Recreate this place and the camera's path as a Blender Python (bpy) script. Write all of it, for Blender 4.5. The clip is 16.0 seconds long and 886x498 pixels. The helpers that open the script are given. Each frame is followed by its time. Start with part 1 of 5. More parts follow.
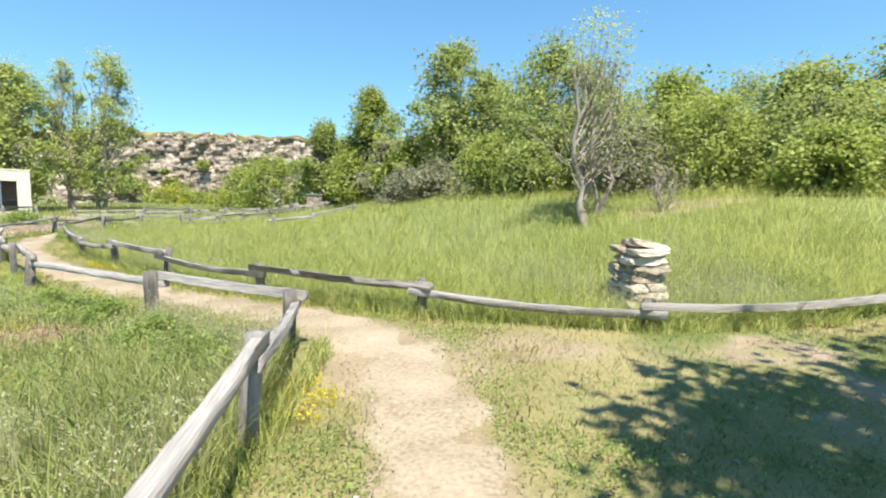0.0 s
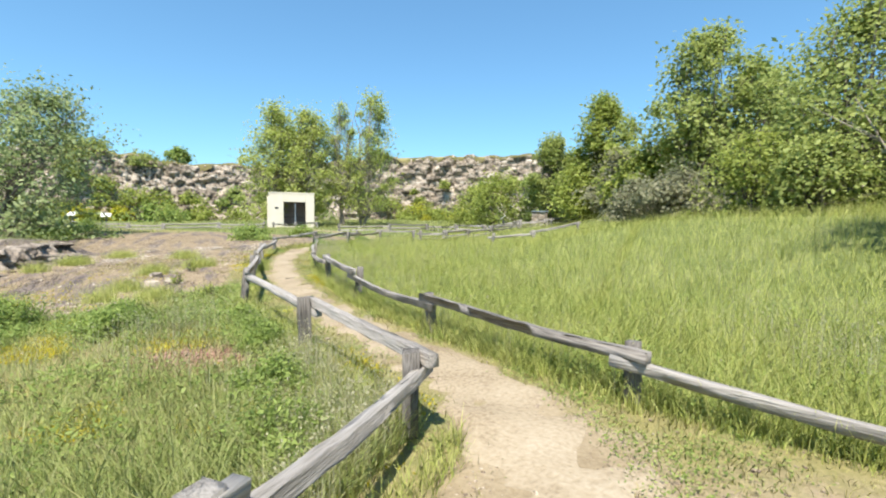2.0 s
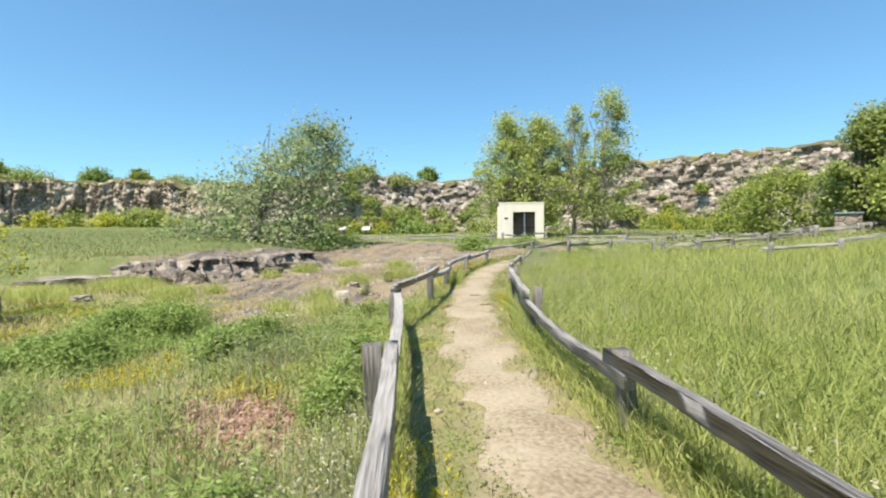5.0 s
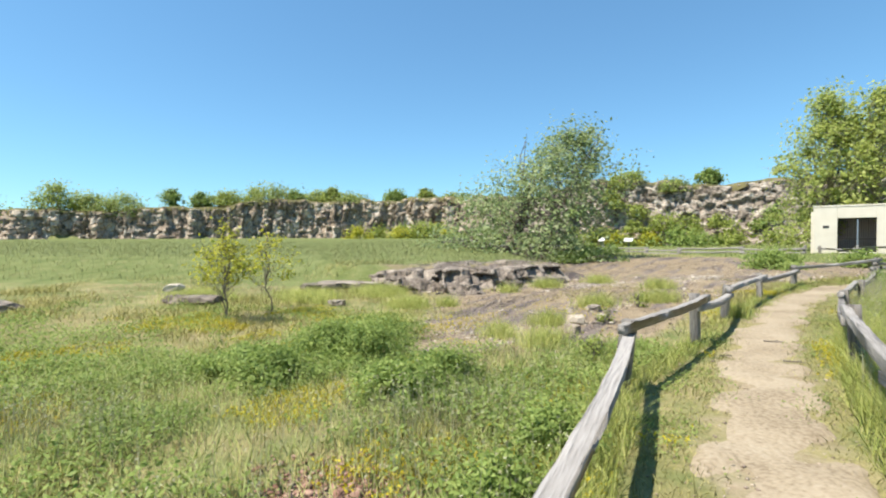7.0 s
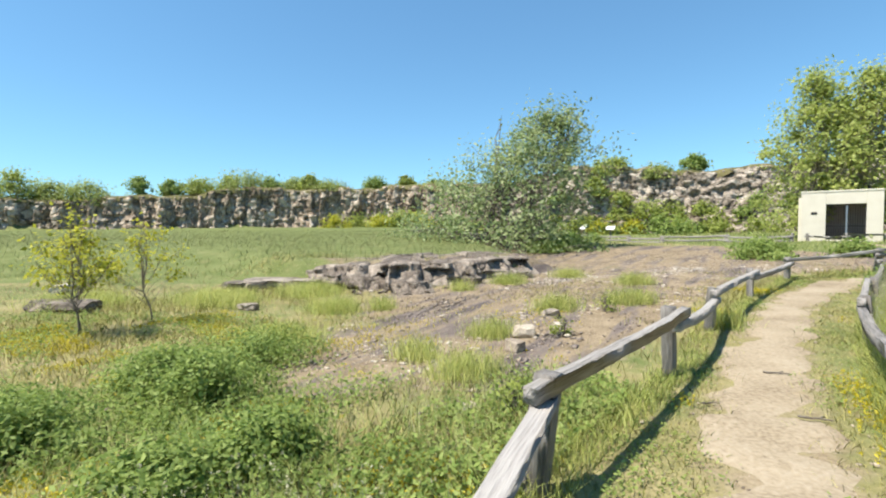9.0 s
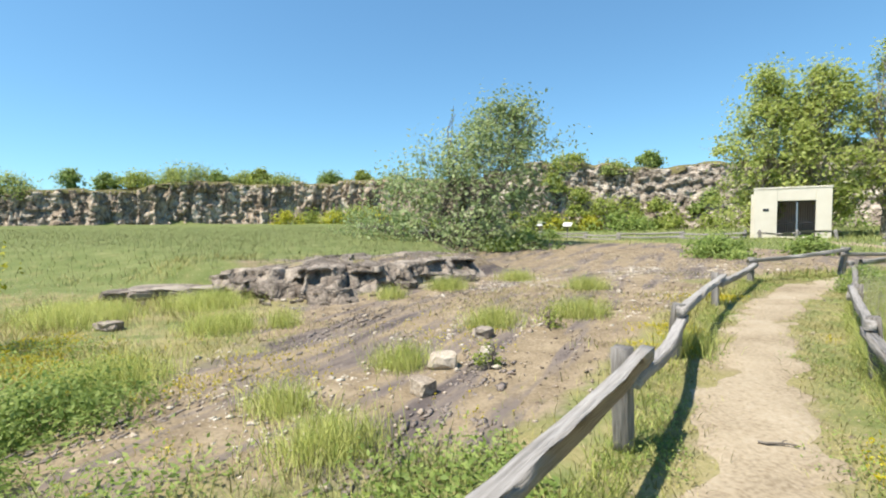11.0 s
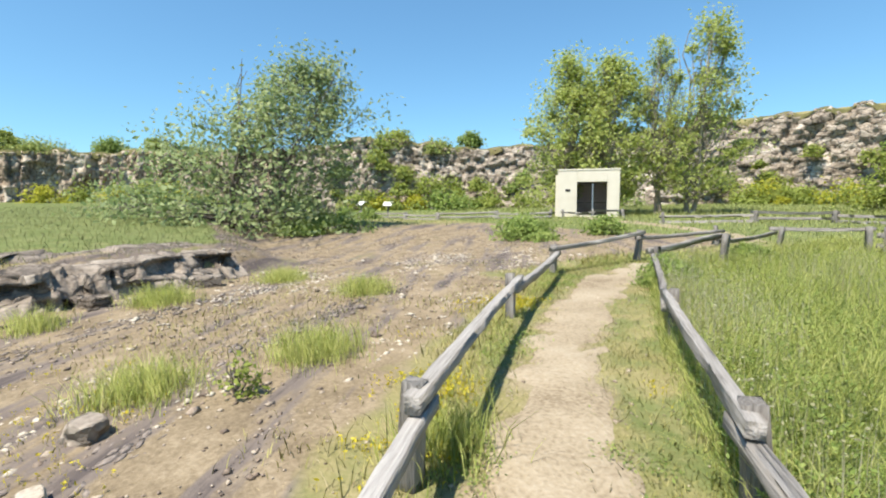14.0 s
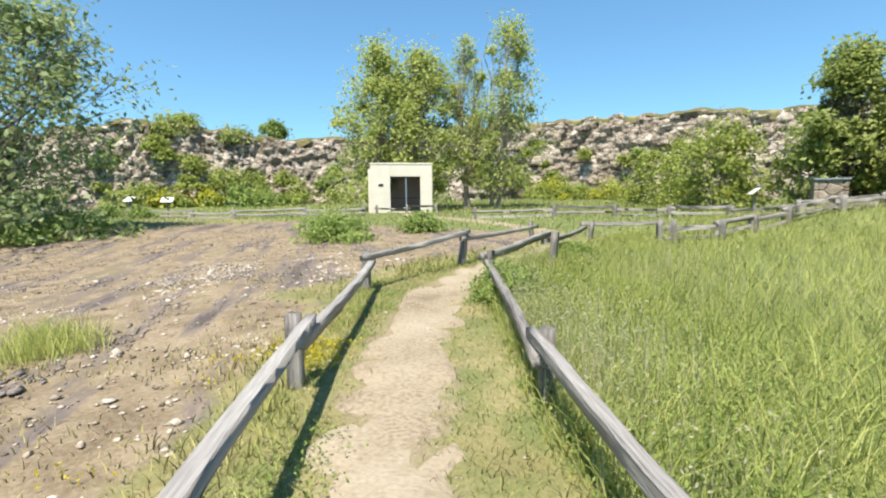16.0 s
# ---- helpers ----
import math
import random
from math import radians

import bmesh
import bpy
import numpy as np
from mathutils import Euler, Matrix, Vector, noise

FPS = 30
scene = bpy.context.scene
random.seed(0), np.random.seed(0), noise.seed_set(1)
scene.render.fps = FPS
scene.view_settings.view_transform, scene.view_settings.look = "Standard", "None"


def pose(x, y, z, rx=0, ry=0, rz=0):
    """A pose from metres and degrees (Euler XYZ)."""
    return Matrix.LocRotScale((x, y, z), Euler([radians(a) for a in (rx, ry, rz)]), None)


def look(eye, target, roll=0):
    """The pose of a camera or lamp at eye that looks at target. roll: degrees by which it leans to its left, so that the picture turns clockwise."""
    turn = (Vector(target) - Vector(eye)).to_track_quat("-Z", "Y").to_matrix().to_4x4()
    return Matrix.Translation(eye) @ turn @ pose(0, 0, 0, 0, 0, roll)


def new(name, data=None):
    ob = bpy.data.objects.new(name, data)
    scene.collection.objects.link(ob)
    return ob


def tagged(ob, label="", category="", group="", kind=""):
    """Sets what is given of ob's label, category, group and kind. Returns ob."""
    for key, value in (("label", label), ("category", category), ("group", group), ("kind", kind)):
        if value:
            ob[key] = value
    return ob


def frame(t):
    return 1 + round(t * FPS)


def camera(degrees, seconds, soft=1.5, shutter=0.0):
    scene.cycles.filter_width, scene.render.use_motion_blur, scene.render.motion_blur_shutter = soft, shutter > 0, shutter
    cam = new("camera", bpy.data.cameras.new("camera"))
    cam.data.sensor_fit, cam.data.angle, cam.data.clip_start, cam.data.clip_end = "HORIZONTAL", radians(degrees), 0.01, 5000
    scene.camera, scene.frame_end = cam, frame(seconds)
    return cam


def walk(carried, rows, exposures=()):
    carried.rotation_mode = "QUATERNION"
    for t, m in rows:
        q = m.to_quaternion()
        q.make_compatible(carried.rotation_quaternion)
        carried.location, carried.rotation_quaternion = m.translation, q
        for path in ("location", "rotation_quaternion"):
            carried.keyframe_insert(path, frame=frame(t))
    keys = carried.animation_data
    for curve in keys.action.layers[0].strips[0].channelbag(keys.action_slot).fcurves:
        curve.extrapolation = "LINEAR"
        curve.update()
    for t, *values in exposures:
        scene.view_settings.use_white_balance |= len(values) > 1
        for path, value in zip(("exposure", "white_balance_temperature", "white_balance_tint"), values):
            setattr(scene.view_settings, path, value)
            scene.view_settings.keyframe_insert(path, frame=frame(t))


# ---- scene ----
cam = camera(85.8, 16.0, soft=2.1)
PATH = [
    (0, (0.085, -0.588, 1.838), (0.128, 1.403, 1.653), 0.6),
    (0.5, (0.195, 0.027, 1.835), (0.067, 2.012, 1.634), 0.5),
    (1, (0.286, 0.577, 1.825), (-0.036, 2.544, 1.659), 0.5),
    (1.5, (0.28, 1.161, 1.867), (-0.262, 3.082, 1.735), 0.6),
    (2, (0.258, 1.711, 1.862), (-0.622, 3.502, 1.736), 0.7),
    (2.5, (0.139, 2.274, 1.833), (-0.982, 3.926, 1.723), 0.8),
    (3, (0.051, 2.804, 1.849), (-1.321, 4.255, 1.742), 0.8),
    (3.2, (0.097, 2.881, 1.919), (-1.343, 4.263, 1.799), 0.3),
    (5.3, (-1.189, 5.122, 1.646), (-2.894, 6.166, 1.586), -0.1),
    (5.5, (-1.363, 5.275, 1.649), (-3.134, 6.204, 1.598), -0.1),
    (6, (-1.805, 5.586, 1.641), (-3.728, 6.135, 1.596), 0.0),
    (6.5, (-2.208, 5.897, 1.65), (-4.195, 6.118, 1.603), 0.0),
    (7, (-2.665, 6.26, 1.655), (-4.659, 6.411, 1.625), 0.0),
    (7.5, (-3.163, 6.63, 1.698), (-5.156, 6.793, 1.658), -0.1),
    (8, (-3.713, 7.034, 1.683), (-5.704, 7.204, 1.616), -0.1),
    (8.2, (-3.948, 7.187, 1.693), (-5.936, 7.395, 1.62), -0.2),
    (10.3, (-5.861, 8.385, 1.714), (-7.85, 8.57, 1.624), -0.4),
    (10.5, (-6.032, 8.49, 1.725), (-8.019, 8.693, 1.633), -0.3),
    (11, (-6.568, 8.812, 1.741), (-8.535, 9.165, 1.646), -0.3),
    (11.5, (-7.038, 9.219, 1.763), (-8.974, 9.706, 1.654), -0.3),
    (12, (-7.518, 9.606, 1.782), (-9.393, 10.294, 1.684), -0.3),
    (12.5, (-8.001, 10.065, 1.823), (-9.814, 10.906, 1.741), -0.3),
    (13, (-8.431, 10.533, 1.864), (-10.192, 11.48, 1.8), -0.2),
    (13.5, (-8.849, 10.98, 1.865), (-10.601, 11.937, 1.746), -0.2),
    (14, (-9.275, 11.438, 1.817), (-11.005, 12.422, 1.629), -0.3),
    (14.5, (-9.703, 11.852, 1.797), (-11.304, 13.03, 1.577), -0.3),
    (15, (-10.125, 12.3, 1.81), (-11.612, 13.622, 1.609), -0.4),
    (15.5, (-10.669, 12.739, 1.802), (-12.01, 14.209, 1.601), -0.3),
    (16, (-11.186, 13.291, 1.798), (-12.423, 14.849, 1.588), -0.4),
]
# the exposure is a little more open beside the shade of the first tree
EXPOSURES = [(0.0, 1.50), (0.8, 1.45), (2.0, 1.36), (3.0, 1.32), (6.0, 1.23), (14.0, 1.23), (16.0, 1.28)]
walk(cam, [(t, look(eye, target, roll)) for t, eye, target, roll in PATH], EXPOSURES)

# ---- light ----
SUN_EL, SUN_AZ = radians(62), math.atan2(0.27, -0.963)
SUN_DIR = Vector((math.cos(SUN_EL) * math.sin(SUN_AZ), math.cos(SUN_EL) * math.cos(SUN_AZ), math.sin(SUN_EL)))
world = bpy.data.worlds.new("sky")
scene.world = world
world.use_nodes = True
wn = world.node_tree
sky = wn.nodes.new("ShaderNodeTexSky")
sky.sky_type, sky.sun_disc = "NISHITA", False
sky.sun_elevation, sky.sun_rotation = SUN_EL, SUN_AZ
sky.air_density, sky.dust_density, sky.ozone_density, sky.altitude = 1.0, 0.0, 1.0, 300
wn.nodes["Background"].inputs["Strength"].default_value = 0.108
# one even tint over the whole sky, for the clear late-spring blue
soft = wn.nodes.new("ShaderNodeGamma")
soft.inputs[1].default_value = 0.75
tint = wn.nodes.new("ShaderNodeMix")
tint.data_type, tint.blend_type = "RGBA", "MULTIPLY"
tint.inputs[0].default_value = 1.0
tint.inputs[7].default_value = (0.55, 0.90, 1.10, 1)
wn.links.new(sky.outputs[0], soft.inputs[0])
wn.links.new(soft.outputs[0], tint.inputs[6])
wn.links.new(tint.outputs[2], wn.nodes["Background"].inputs[0])
sun = new("sun", bpy.data.lights.new("sun", "SUN"))
sun.data.energy, sun.data.angle, sun.data.color = 3.65, radians(0.55), (1.0, 0.915, 0.79)
sun.matrix_world = look((0, 0, 60), Vector((0, 0, 60)) - SUN_DIR)
scene.view_settings.exposure = 1.25


# ---- materials ----
def material(name, stops, scale=3.0, fine=30.0, rough=0.85, bump=0.3, spread=0.35, per="", leaf=0.0, metal=0.0, spec=0.3, stretch=(1, 1, 1), joints=0.0, deep=0.1):
    """A procedural surface: two scales of noise through a colour ramp, per-piece variation, fine relief; leaf: share of light let through."""
    m = bpy.data.materials.new(name)
    m.use_nodes = True
    nt = m.node_tree
    n, l = nt.nodes, nt.links
    bsdf = n["Principled BSDF"]
    bsdf.inputs["Roughness"].default_value = rough
    bsdf.inputs["Metallic"].default_value = metal
    bsdf.inputs["Specular IOR Level"].default_value = spec
    pos = n.new("ShaderNodeTexCoord")
    mp = n.new("ShaderNodeMapping")
    mp.inputs["Scale"].default_value = stretch
    l.new(pos.outputs["Object"], mp.inputs[0])
    a, b = n.new("ShaderNodeTexNoise"), n.new("ShaderNodeTexNoise")
    a.inputs["Scale"].default_value, a.inputs["Detail"].default_value = scale, 5
    b.inputs["Scale"].default_value, b.inputs["Detail"].default_value = fine, 6
    for t in (a, b):
        l.new(mp.outputs[0], t.inputs["Vector"])
    mix = n.new("ShaderNodeMath")
    mix.operation = "MULTIPLY_ADD"
    mix.inputs[1].default_value = 0.5
    l.new(a.outputs["Fac"], mix.inputs[0])
    half = n.new("ShaderNodeMath")
    half.operation = "MULTIPLY"
    half.inputs[1].default_value = 0.5
    l.new(b.outputs["Fac"], half.inputs[0])
    l.new(half.outputs[0], mix.inputs[2])
    fac = mix.outputs[0]
    if per:
        geo = n.new("ShaderNodeNewGeometry" if per == "island" else "ShaderNodeObjectInfo")
        src = geo.outputs["Random Per Island" if per == "island" else "Random"]
        add = n.new("ShaderNodeMath")
        add.operation = "MULTIPLY_ADD"
        add.inputs[1].default_value = spread
        l.new(src, add.inputs[0])
        sub = n.new("ShaderNodeMath")
        sub.operation = "SUBTRACT"
        sub.inputs[1].default_value = spread / 2
        l.new(fac, sub.inputs[0])
        l.new(sub.outputs[0], add.inputs[2])
        fac = add.outputs[0]
    if joints:
        wp = n.new("ShaderNodeVectorMath")
        wp.operation = "MULTIPLY_ADD"
        wp.inputs[1].default_value = (0.5 / joints,) * 3
        l.new(a.outputs["Color"], wp.inputs[0])
        l.new(mp.outputs[0], wp.inputs[2])
        cell = n.new("ShaderNodeTexVoronoi")
        cell.inputs["Scale"].default_value = joints
        l.new(wp.outputs[0], cell.inputs["Vector"])
        own = n.new("ShaderNodeSeparateColor")
        l.new(cell.outputs["Color"], own.inputs[0])
        tone = n.new("ShaderNodeMath")
        tone.operation = "MULTIPLY_ADD"
        tone.inputs[1].default_value = 0.22
        l.new(own.outputs[0], tone.inputs[0])
        shift = n.new("ShaderNodeMath")
        shift.operation = "SUBTRACT"
        shift.inputs[1].default_value = 0.11
        l.new(fac, shift.inputs[0])
        l.new(shift.outputs[0], tone.inputs[2])
        fac = tone.outputs[0]
    ramp = n.new("ShaderNodeValToRGB")
    el = ramp.color_ramp.elements
    k = len(stops)
    while len(el) < k:
        el.new(0.5)
    for i, c in enumerate(stops):
        el[i].position = 0.3 + 0.4 * i / max(1, k - 1)
        el[i].color = (*c, 1)
    l.new(fac, ramp.inputs[0])
    l.new(ramp.outputs[0], bsdf.inputs["Base Color"])
    if bump:
        bp = n.new("ShaderNodeBump")
        bp.inputs["Strength"].default_value = bump
        bp.inputs["Distance"].default_value = 0.02
        l.new(b.outputs["Fac"], bp.inputs["Height"])
        l.new(bp.outputs[0], bsdf.inputs["Normal"])
        if joints:
            vo = n.new("ShaderNodeTexVoronoi")
            vo.feature = "DISTANCE_TO_EDGE"
            vo.inputs["Scale"].default_value = joints
            l.new(wp.outputs[0], vo.inputs["Vector"])
            cut = n.new("ShaderNodeMapRange")
            cut.inputs["From Max"].default_value = 0.12
            l.new(vo.outputs["Distance"], cut.inputs["Value"])
            b2 = n.new("ShaderNodeBump")
            b2.inputs["Strength"].default_value, b2.inputs["Distance"].default_value = 1.0, deep
            l.new(cut.outputs[0], b2.inputs["Height"])
            l.new(b2.outputs[0], bp.inputs["Normal"])
            # joints painted darker, imitating the shade inside the cracks
            joint_shade = n.new("ShaderNodeMapRange")
            joint_shade.inputs["From Max"].default_value, joint_shade.inputs["To Min"].default_value, joint_shade.inputs["To Max"].default_value = 0.05, 0.55, 0.0
            l.new(vo.outputs["Distance"], joint_shade.inputs["Value"])
            joint_mix = n.new("ShaderNodeMix")
            joint_mix.data_type = "RGBA"
            joint_mix.inputs[7].default_value = (0.07, 0.056, 0.042, 1)
            l.new(joint_shade.outputs[0], joint_mix.inputs[0])
            l.new(ramp.outputs[0], joint_mix.inputs[6])
            l.new(joint_mix.outputs[2], bsdf.inputs["Base Color"])
    if leaf:
        tr = n.new("ShaderNodeBsdfTranslucent")
        l.new(ramp.outputs[0], tr.inputs[0])
        ms = n.new("ShaderNodeMixShader")
        ms.inputs[0].default_value = leaf
        l.new(bsdf.outputs[0], ms.inputs[1])
        l.new(tr.outputs[0], ms.inputs[2])
        l.new(ms.outputs[0], n["Material Output"].inputs[0])
    return m


def zones(name, layers, bands, attr="zone", fine=22.0, bump=0.6):
    """Ground of several covers, laid where the zone attribute's channels say: base, then red, green, blue."""
    m = bpy.data.materials.new(name)
    m.use_nodes = True
    nt = m.node_tree
    n, l = nt.nodes, nt.links
    bsdf = n["Principled BSDF"]
    bsdf.inputs["Roughness"].default_value = 0.95
    bsdf.inputs["Specular IOR Level"].default_value = 0.1
    pos = n.new("ShaderNodeTexCoord")
    at = n.new("ShaderNodeAttribute")
    at.attribute_name = attr
    sep = n.new("ShaderNodeSeparateColor")
    l.new(at.outputs["Color"], sep.inputs[0])
    out = None
    edge = n.new("ShaderNodeTexNoise")
    edge.inputs["Scale"].default_value, edge.inputs["Detail"].default_value = 2.2, 8
    l.new(pos.outputs["Object"], edge.inputs["Vector"])
    b = n.new("ShaderNodeTexNoise")
    b.inputs["Scale"].default_value, b.inputs["Detail"].default_value, b.inputs["Roughness"].default_value = fine, 7, 0.7
    l.new(pos.outputs["Object"], b.inputs["Vector"])
    for i, stops in enumerate(layers):
        a = n.new("ShaderNodeTexNoise")
        a.inputs["Scale"].default_value, a.inputs["Detail"].default_value = 0.7 + 0.5 * i, 8
        l.new(pos.outputs["Object"], a.inputs["Vector"])
        mx = n.new("ShaderNodeMath")
        mx.operation = "MULTIPLY_ADD"
        mx.inputs[1].default_value = 0.45
        l.new(a.outputs["Fac"], mx.inputs[0])
        hf = n.new("ShaderNodeMath")
        hf.operation = "MULTIPLY"
        hf.inputs[1].default_value = 0.55
        l.new(b.outputs["Fac"], hf.inputs[0])
        l.new(hf.outputs[0], mx.inputs[2])
        ramp = n.new("ShaderNodeValToRGB")
        el = ramp.color_ramp.elements
        while len(el) < len(stops):
            el.new(0.5)
        for j, c in enumerate(stops):
            el[j].position, el[j].color = 0.34 + 0.32 * j / (len(stops) - 1), (*c, 1)
        l.new(mx.outputs[0], ramp.inputs[0])
        cover = ramp.outputs[0]
        if bands and i == len(layers) - 1:
            # thin beds of dark shale that crop out in long streaks
            mp = n.new("ShaderNodeMapping")
            mp.vector_type = "TEXTURE"
            mp.inputs["Rotation"].default_value = (0, 0, bands[0])
            mp.inputs["Scale"].default_value = (4.0, 0.55, 1)
            l.new(pos.outputs["Object"], mp.inputs[0])
            st = n.new("ShaderNodeTexNoise")
            st.inputs["Scale"].default_value, st.inputs["Detail"].default_value, st.inputs["Roughness"].default_value = 0.8, 6, 0.65
            l.new(mp.outputs[0], st.inputs["Vector"])
            for lo, hi, col in ((0.50, 0.57, bands[1]), (0.585, 0.63, bands[2])):
                pick = n.new("ShaderNodeMapRange")
                pick.inputs["From Min"].default_value, pick.inputs["From Max"].default_value, pick.inputs["To Max"].default_value = lo, hi, 0.8
                l.new(st.outputs["Fac"], pick.inputs["Value"])
                mb = n.new("ShaderNodeMix")
                mb.data_type = "RGBA"
                l.new(pick.outputs[0], mb.inputs[0])
                l.new(cover, mb.inputs[6])
                mb.inputs[7].default_value = (*col, 1)
                cover = mb.outputs[2]
        if out is None:
            out = cover
            continue
        # ragged border: the zone's weight pushed by noise
        sh = n.new("ShaderNodeMath")
        sh.operation = "ADD"
        l.new(sep.outputs[i - 1], sh.inputs[0])
        l.new(edge.outputs["Fac"], sh.inputs[1])
        mr = n.new("ShaderNodeMapRange")
        mr.inputs["From Min"].default_value, mr.inputs["From Max"].default_value = 0.85, 1.15
        l.new(sh.outputs[0], mr.inputs["Value"])
        mc = n.new("ShaderNodeMix")
        mc.data_type = "RGBA"
        l.new(mr.outputs[0], mc.inputs[0])
        l.new(out, mc.inputs[6])
        l.new(cover, mc.inputs[7])
        out = mc.outputs[2]
    l.new(out, bsdf.inputs["Base Color"])
    bp = n.new("ShaderNodeBump")
    bp.inputs["Strength"].default_value, bp.inputs["Distance"].default_value = bump, 0.03
    l.new(b.outputs["Fac"], bp.inputs["Height"])
    l.new(bp.outputs[0], bsdf.inputs["Normal"])
    return m


M_GROUND = zones("ground_cover", [
    [(0.16, 0.155, 0.06), (0.25, 0.225, 0.105), (0.34, 0.295, 0.165)],     # short dry grass and soil
    [(0.085, 0.115, 0.035), (0.14, 0.17, 0.06), (0.21, 0.225, 0.095)],     # green sward
    [(0.20, 0.155, 0.10), (0.29, 0.235, 0.155), (0.37, 0.31, 0.22)],    # trodden sandy earth
    [(0.12, 0.092, 0.06), (0.24, 0.19, 0.125), (0.36, 0.295, 0.205)],   # weathered rubble
], (2.47, (0.155, 0.132, 0.125), (0.085, 0.072, 0.070)))
M_PATH = material("sandy_path", [(0.16, 0.122, 0.08), (0.315, 0.262, 0.185), (0.40, 0.345, 0.262)], 1.3, 26, 0.95, 0.6, spec=0.1)
M_WOOD = material("weathered_wood", [(0.07, 0.064, 0.058), (0.17, 0.158, 0.146), (0.25, 0.237, 0.222), (0.33, 0.315, 0.295)], 3, 60, 0.85, 0.9, 0.15, "object", stretch=(1, 1, 0.06))
M_WOODX = material("weathered_rail_wood", [(0.065, 0.06, 0.055), (0.22, 0.206, 0.19), (0.32, 0.303, 0.285), (0.42, 0.40, 0.375)], 4, 60, 0.85, 0.9, 0.09, "object", stretch=(0.05, 1, 1))
M_ROCK = material("grey_limestone", [(0.10, 0.083, 0.068), (0.22, 0.186, 0.152), (0.32, 0.277, 0.23), (0.42, 0.37, 0.312)], 2.2, 14, 0.9, 1.0, 0.2, "object", joints=1.6, deep=0.05, stretch=(1, 1, 1.4))
M_CLIFF = material("jointed_cliff_stone", [(0.10, 0.08, 0.06), (0.27, 0.212, 0.155), (0.43, 0.355, 0.27), (0.58, 0.51, 0.42)], 0.55, 2.6, 0.95, 1.0, stretch=(1, 1, 0.7), joints=0.9, deep=0.12)
M_CLIFF2 = material("broken_cliff_stone", [(0.08, 0.067, 0.053), (0.25, 0.21, 0.165), (0.40, 0.345, 0.285), (0.56, 0.51, 0.44)], 0.6, 3.0, 0.95, 1.0, stretch=(1, 1, 2.0), joints=0.75, deep=0.15)
M_STONE = material("pale_limestone", [(0.20, 0.16, 0.12), (0.39, 0.335, 0.265), (0.56, 0.505, 0.42)], 4, 30, 0.85, 0.5, 0.3, "object")
M_GRAVEL = material("loose_stones", [(0.15, 0.115, 0.09), (0.29, 0.23, 0.18), (0.46, 0.39, 0.31)], 4, 30, 0.9, 0.4, 0.5, "island")
M_CHIPS = material("reddish_chips", [(0.16, 0.085, 0.06), (0.27, 0.155, 0.115), (0.40, 0.27, 0.21)], 4, 30, 0.9, 0.4, 0.5, "island")
M_SLAB = material("shaly_bedrock", [(0.15, 0.122, 0.105), (0.25, 0.21, 0.182), (0.36, 0.31, 0.265)], 3, 24, 0.9, 0.8, 0.3, "object")
M_WALL = material("cream_render", [(0.60, 0.55, 0.455), (0.69, 0.645, 0.55), (0.74, 0.70, 0.61)], 1.2, 18, 0.9, 0.15)
M_DARK = material("brown_interior_wall", [(0.34, 0.28, 0.24), (0.46, 0.40, 0.35)], 2, 20, 0.9, 0.2)
M_IRON = material("dark_iron", [(0.03, 0.03, 0.035), (0.06, 0.06, 0.065)], 6, 40, 0.6, 0.1, metal=0.6)
M_BLUE = material("grey_blue_paint", [(0.16, 0.21, 0.26), (0.24, 0.29, 0.34)], 5, 40, 0.6, 0.1)
M_PANEL = material("white_sign_panel", [(0.60, 0.60, 0.58), (0.70, 0.70, 0.68)], 3, 30, 0.5, 0.05)
M_BARK = material("grey_bark", [(0.07, 0.06, 0.05), (0.16, 0.14, 0.12), (0.26, 0.235, 0.205)], 3, 22, 0.95, 0.8)
M_PALEBARK = material("pale_bark", [(0.13, 0.105, 0.08), (0.29, 0.255, 0.215), (0.46, 0.43, 0.39)], 3, 14, 0.9, 0.5)


def leaf_material(name, dark, mid, light, through_light=0.5):
    return material(name, [dark, mid, light], 0.8, 6, 0.6, 0, 0.4, "island", through_light, spec=0.3)


M_LEAF = leaf_material("wood_leaves", (0.21, 0.26, 0.07), (0.315, 0.375, 0.11), (0.43, 0.49, 0.165))
M_LEAF2 = leaf_material("bright_leaves", (0.205, 0.255, 0.05), (0.315, 0.375, 0.085), (0.43, 0.49, 0.13))
M_LEAF3 = leaf_material("poplar_leaves", (0.30, 0.36, 0.09), (0.43, 0.49, 0.145), (0.54, 0.59, 0.22), 0.58)
M_WILLOW = leaf_material("silvery_willow_leaves", (0.17, 0.235, 0.085), (0.29, 0.365, 0.15), (0.44, 0.50, 0.26), 0.45)
M_GREY = leaf_material("grey_shrub_leaves", (0.18, 0.195, 0.105), (0.29, 0.30, 0.18), (0.40, 0.39, 0.27))
M_YOUNG = leaf_material("yellow_young_leaves", (0.32, 0.33, 0.03), (0.48, 0.48, 0.055), (0.60, 0.58, 0.09))
M_BUSH = leaf_material("weed_leaves", (0.15, 0.225, 0.05), (0.255, 0.345, 0.085), (0.365, 0.45, 0.135), 0.45)
M_GRASS = leaf_material("meadow_grass", (0.275, 0.345, 0.085), (0.455, 0.515, 0.145), (0.60, 0.625, 0.24), 0.5)
M_ROUGH = leaf_material("rough_grass", (0.24, 0.305, 0.09), (0.39, 0.45, 0.16), (0.54, 0.565, 0.27), 0.5)
M_FIELD = leaf_material("field_grass", (0.10, 0.125, 0.048), (0.155, 0.18, 0.072), (0.22, 0.235, 0.11), 0.5)
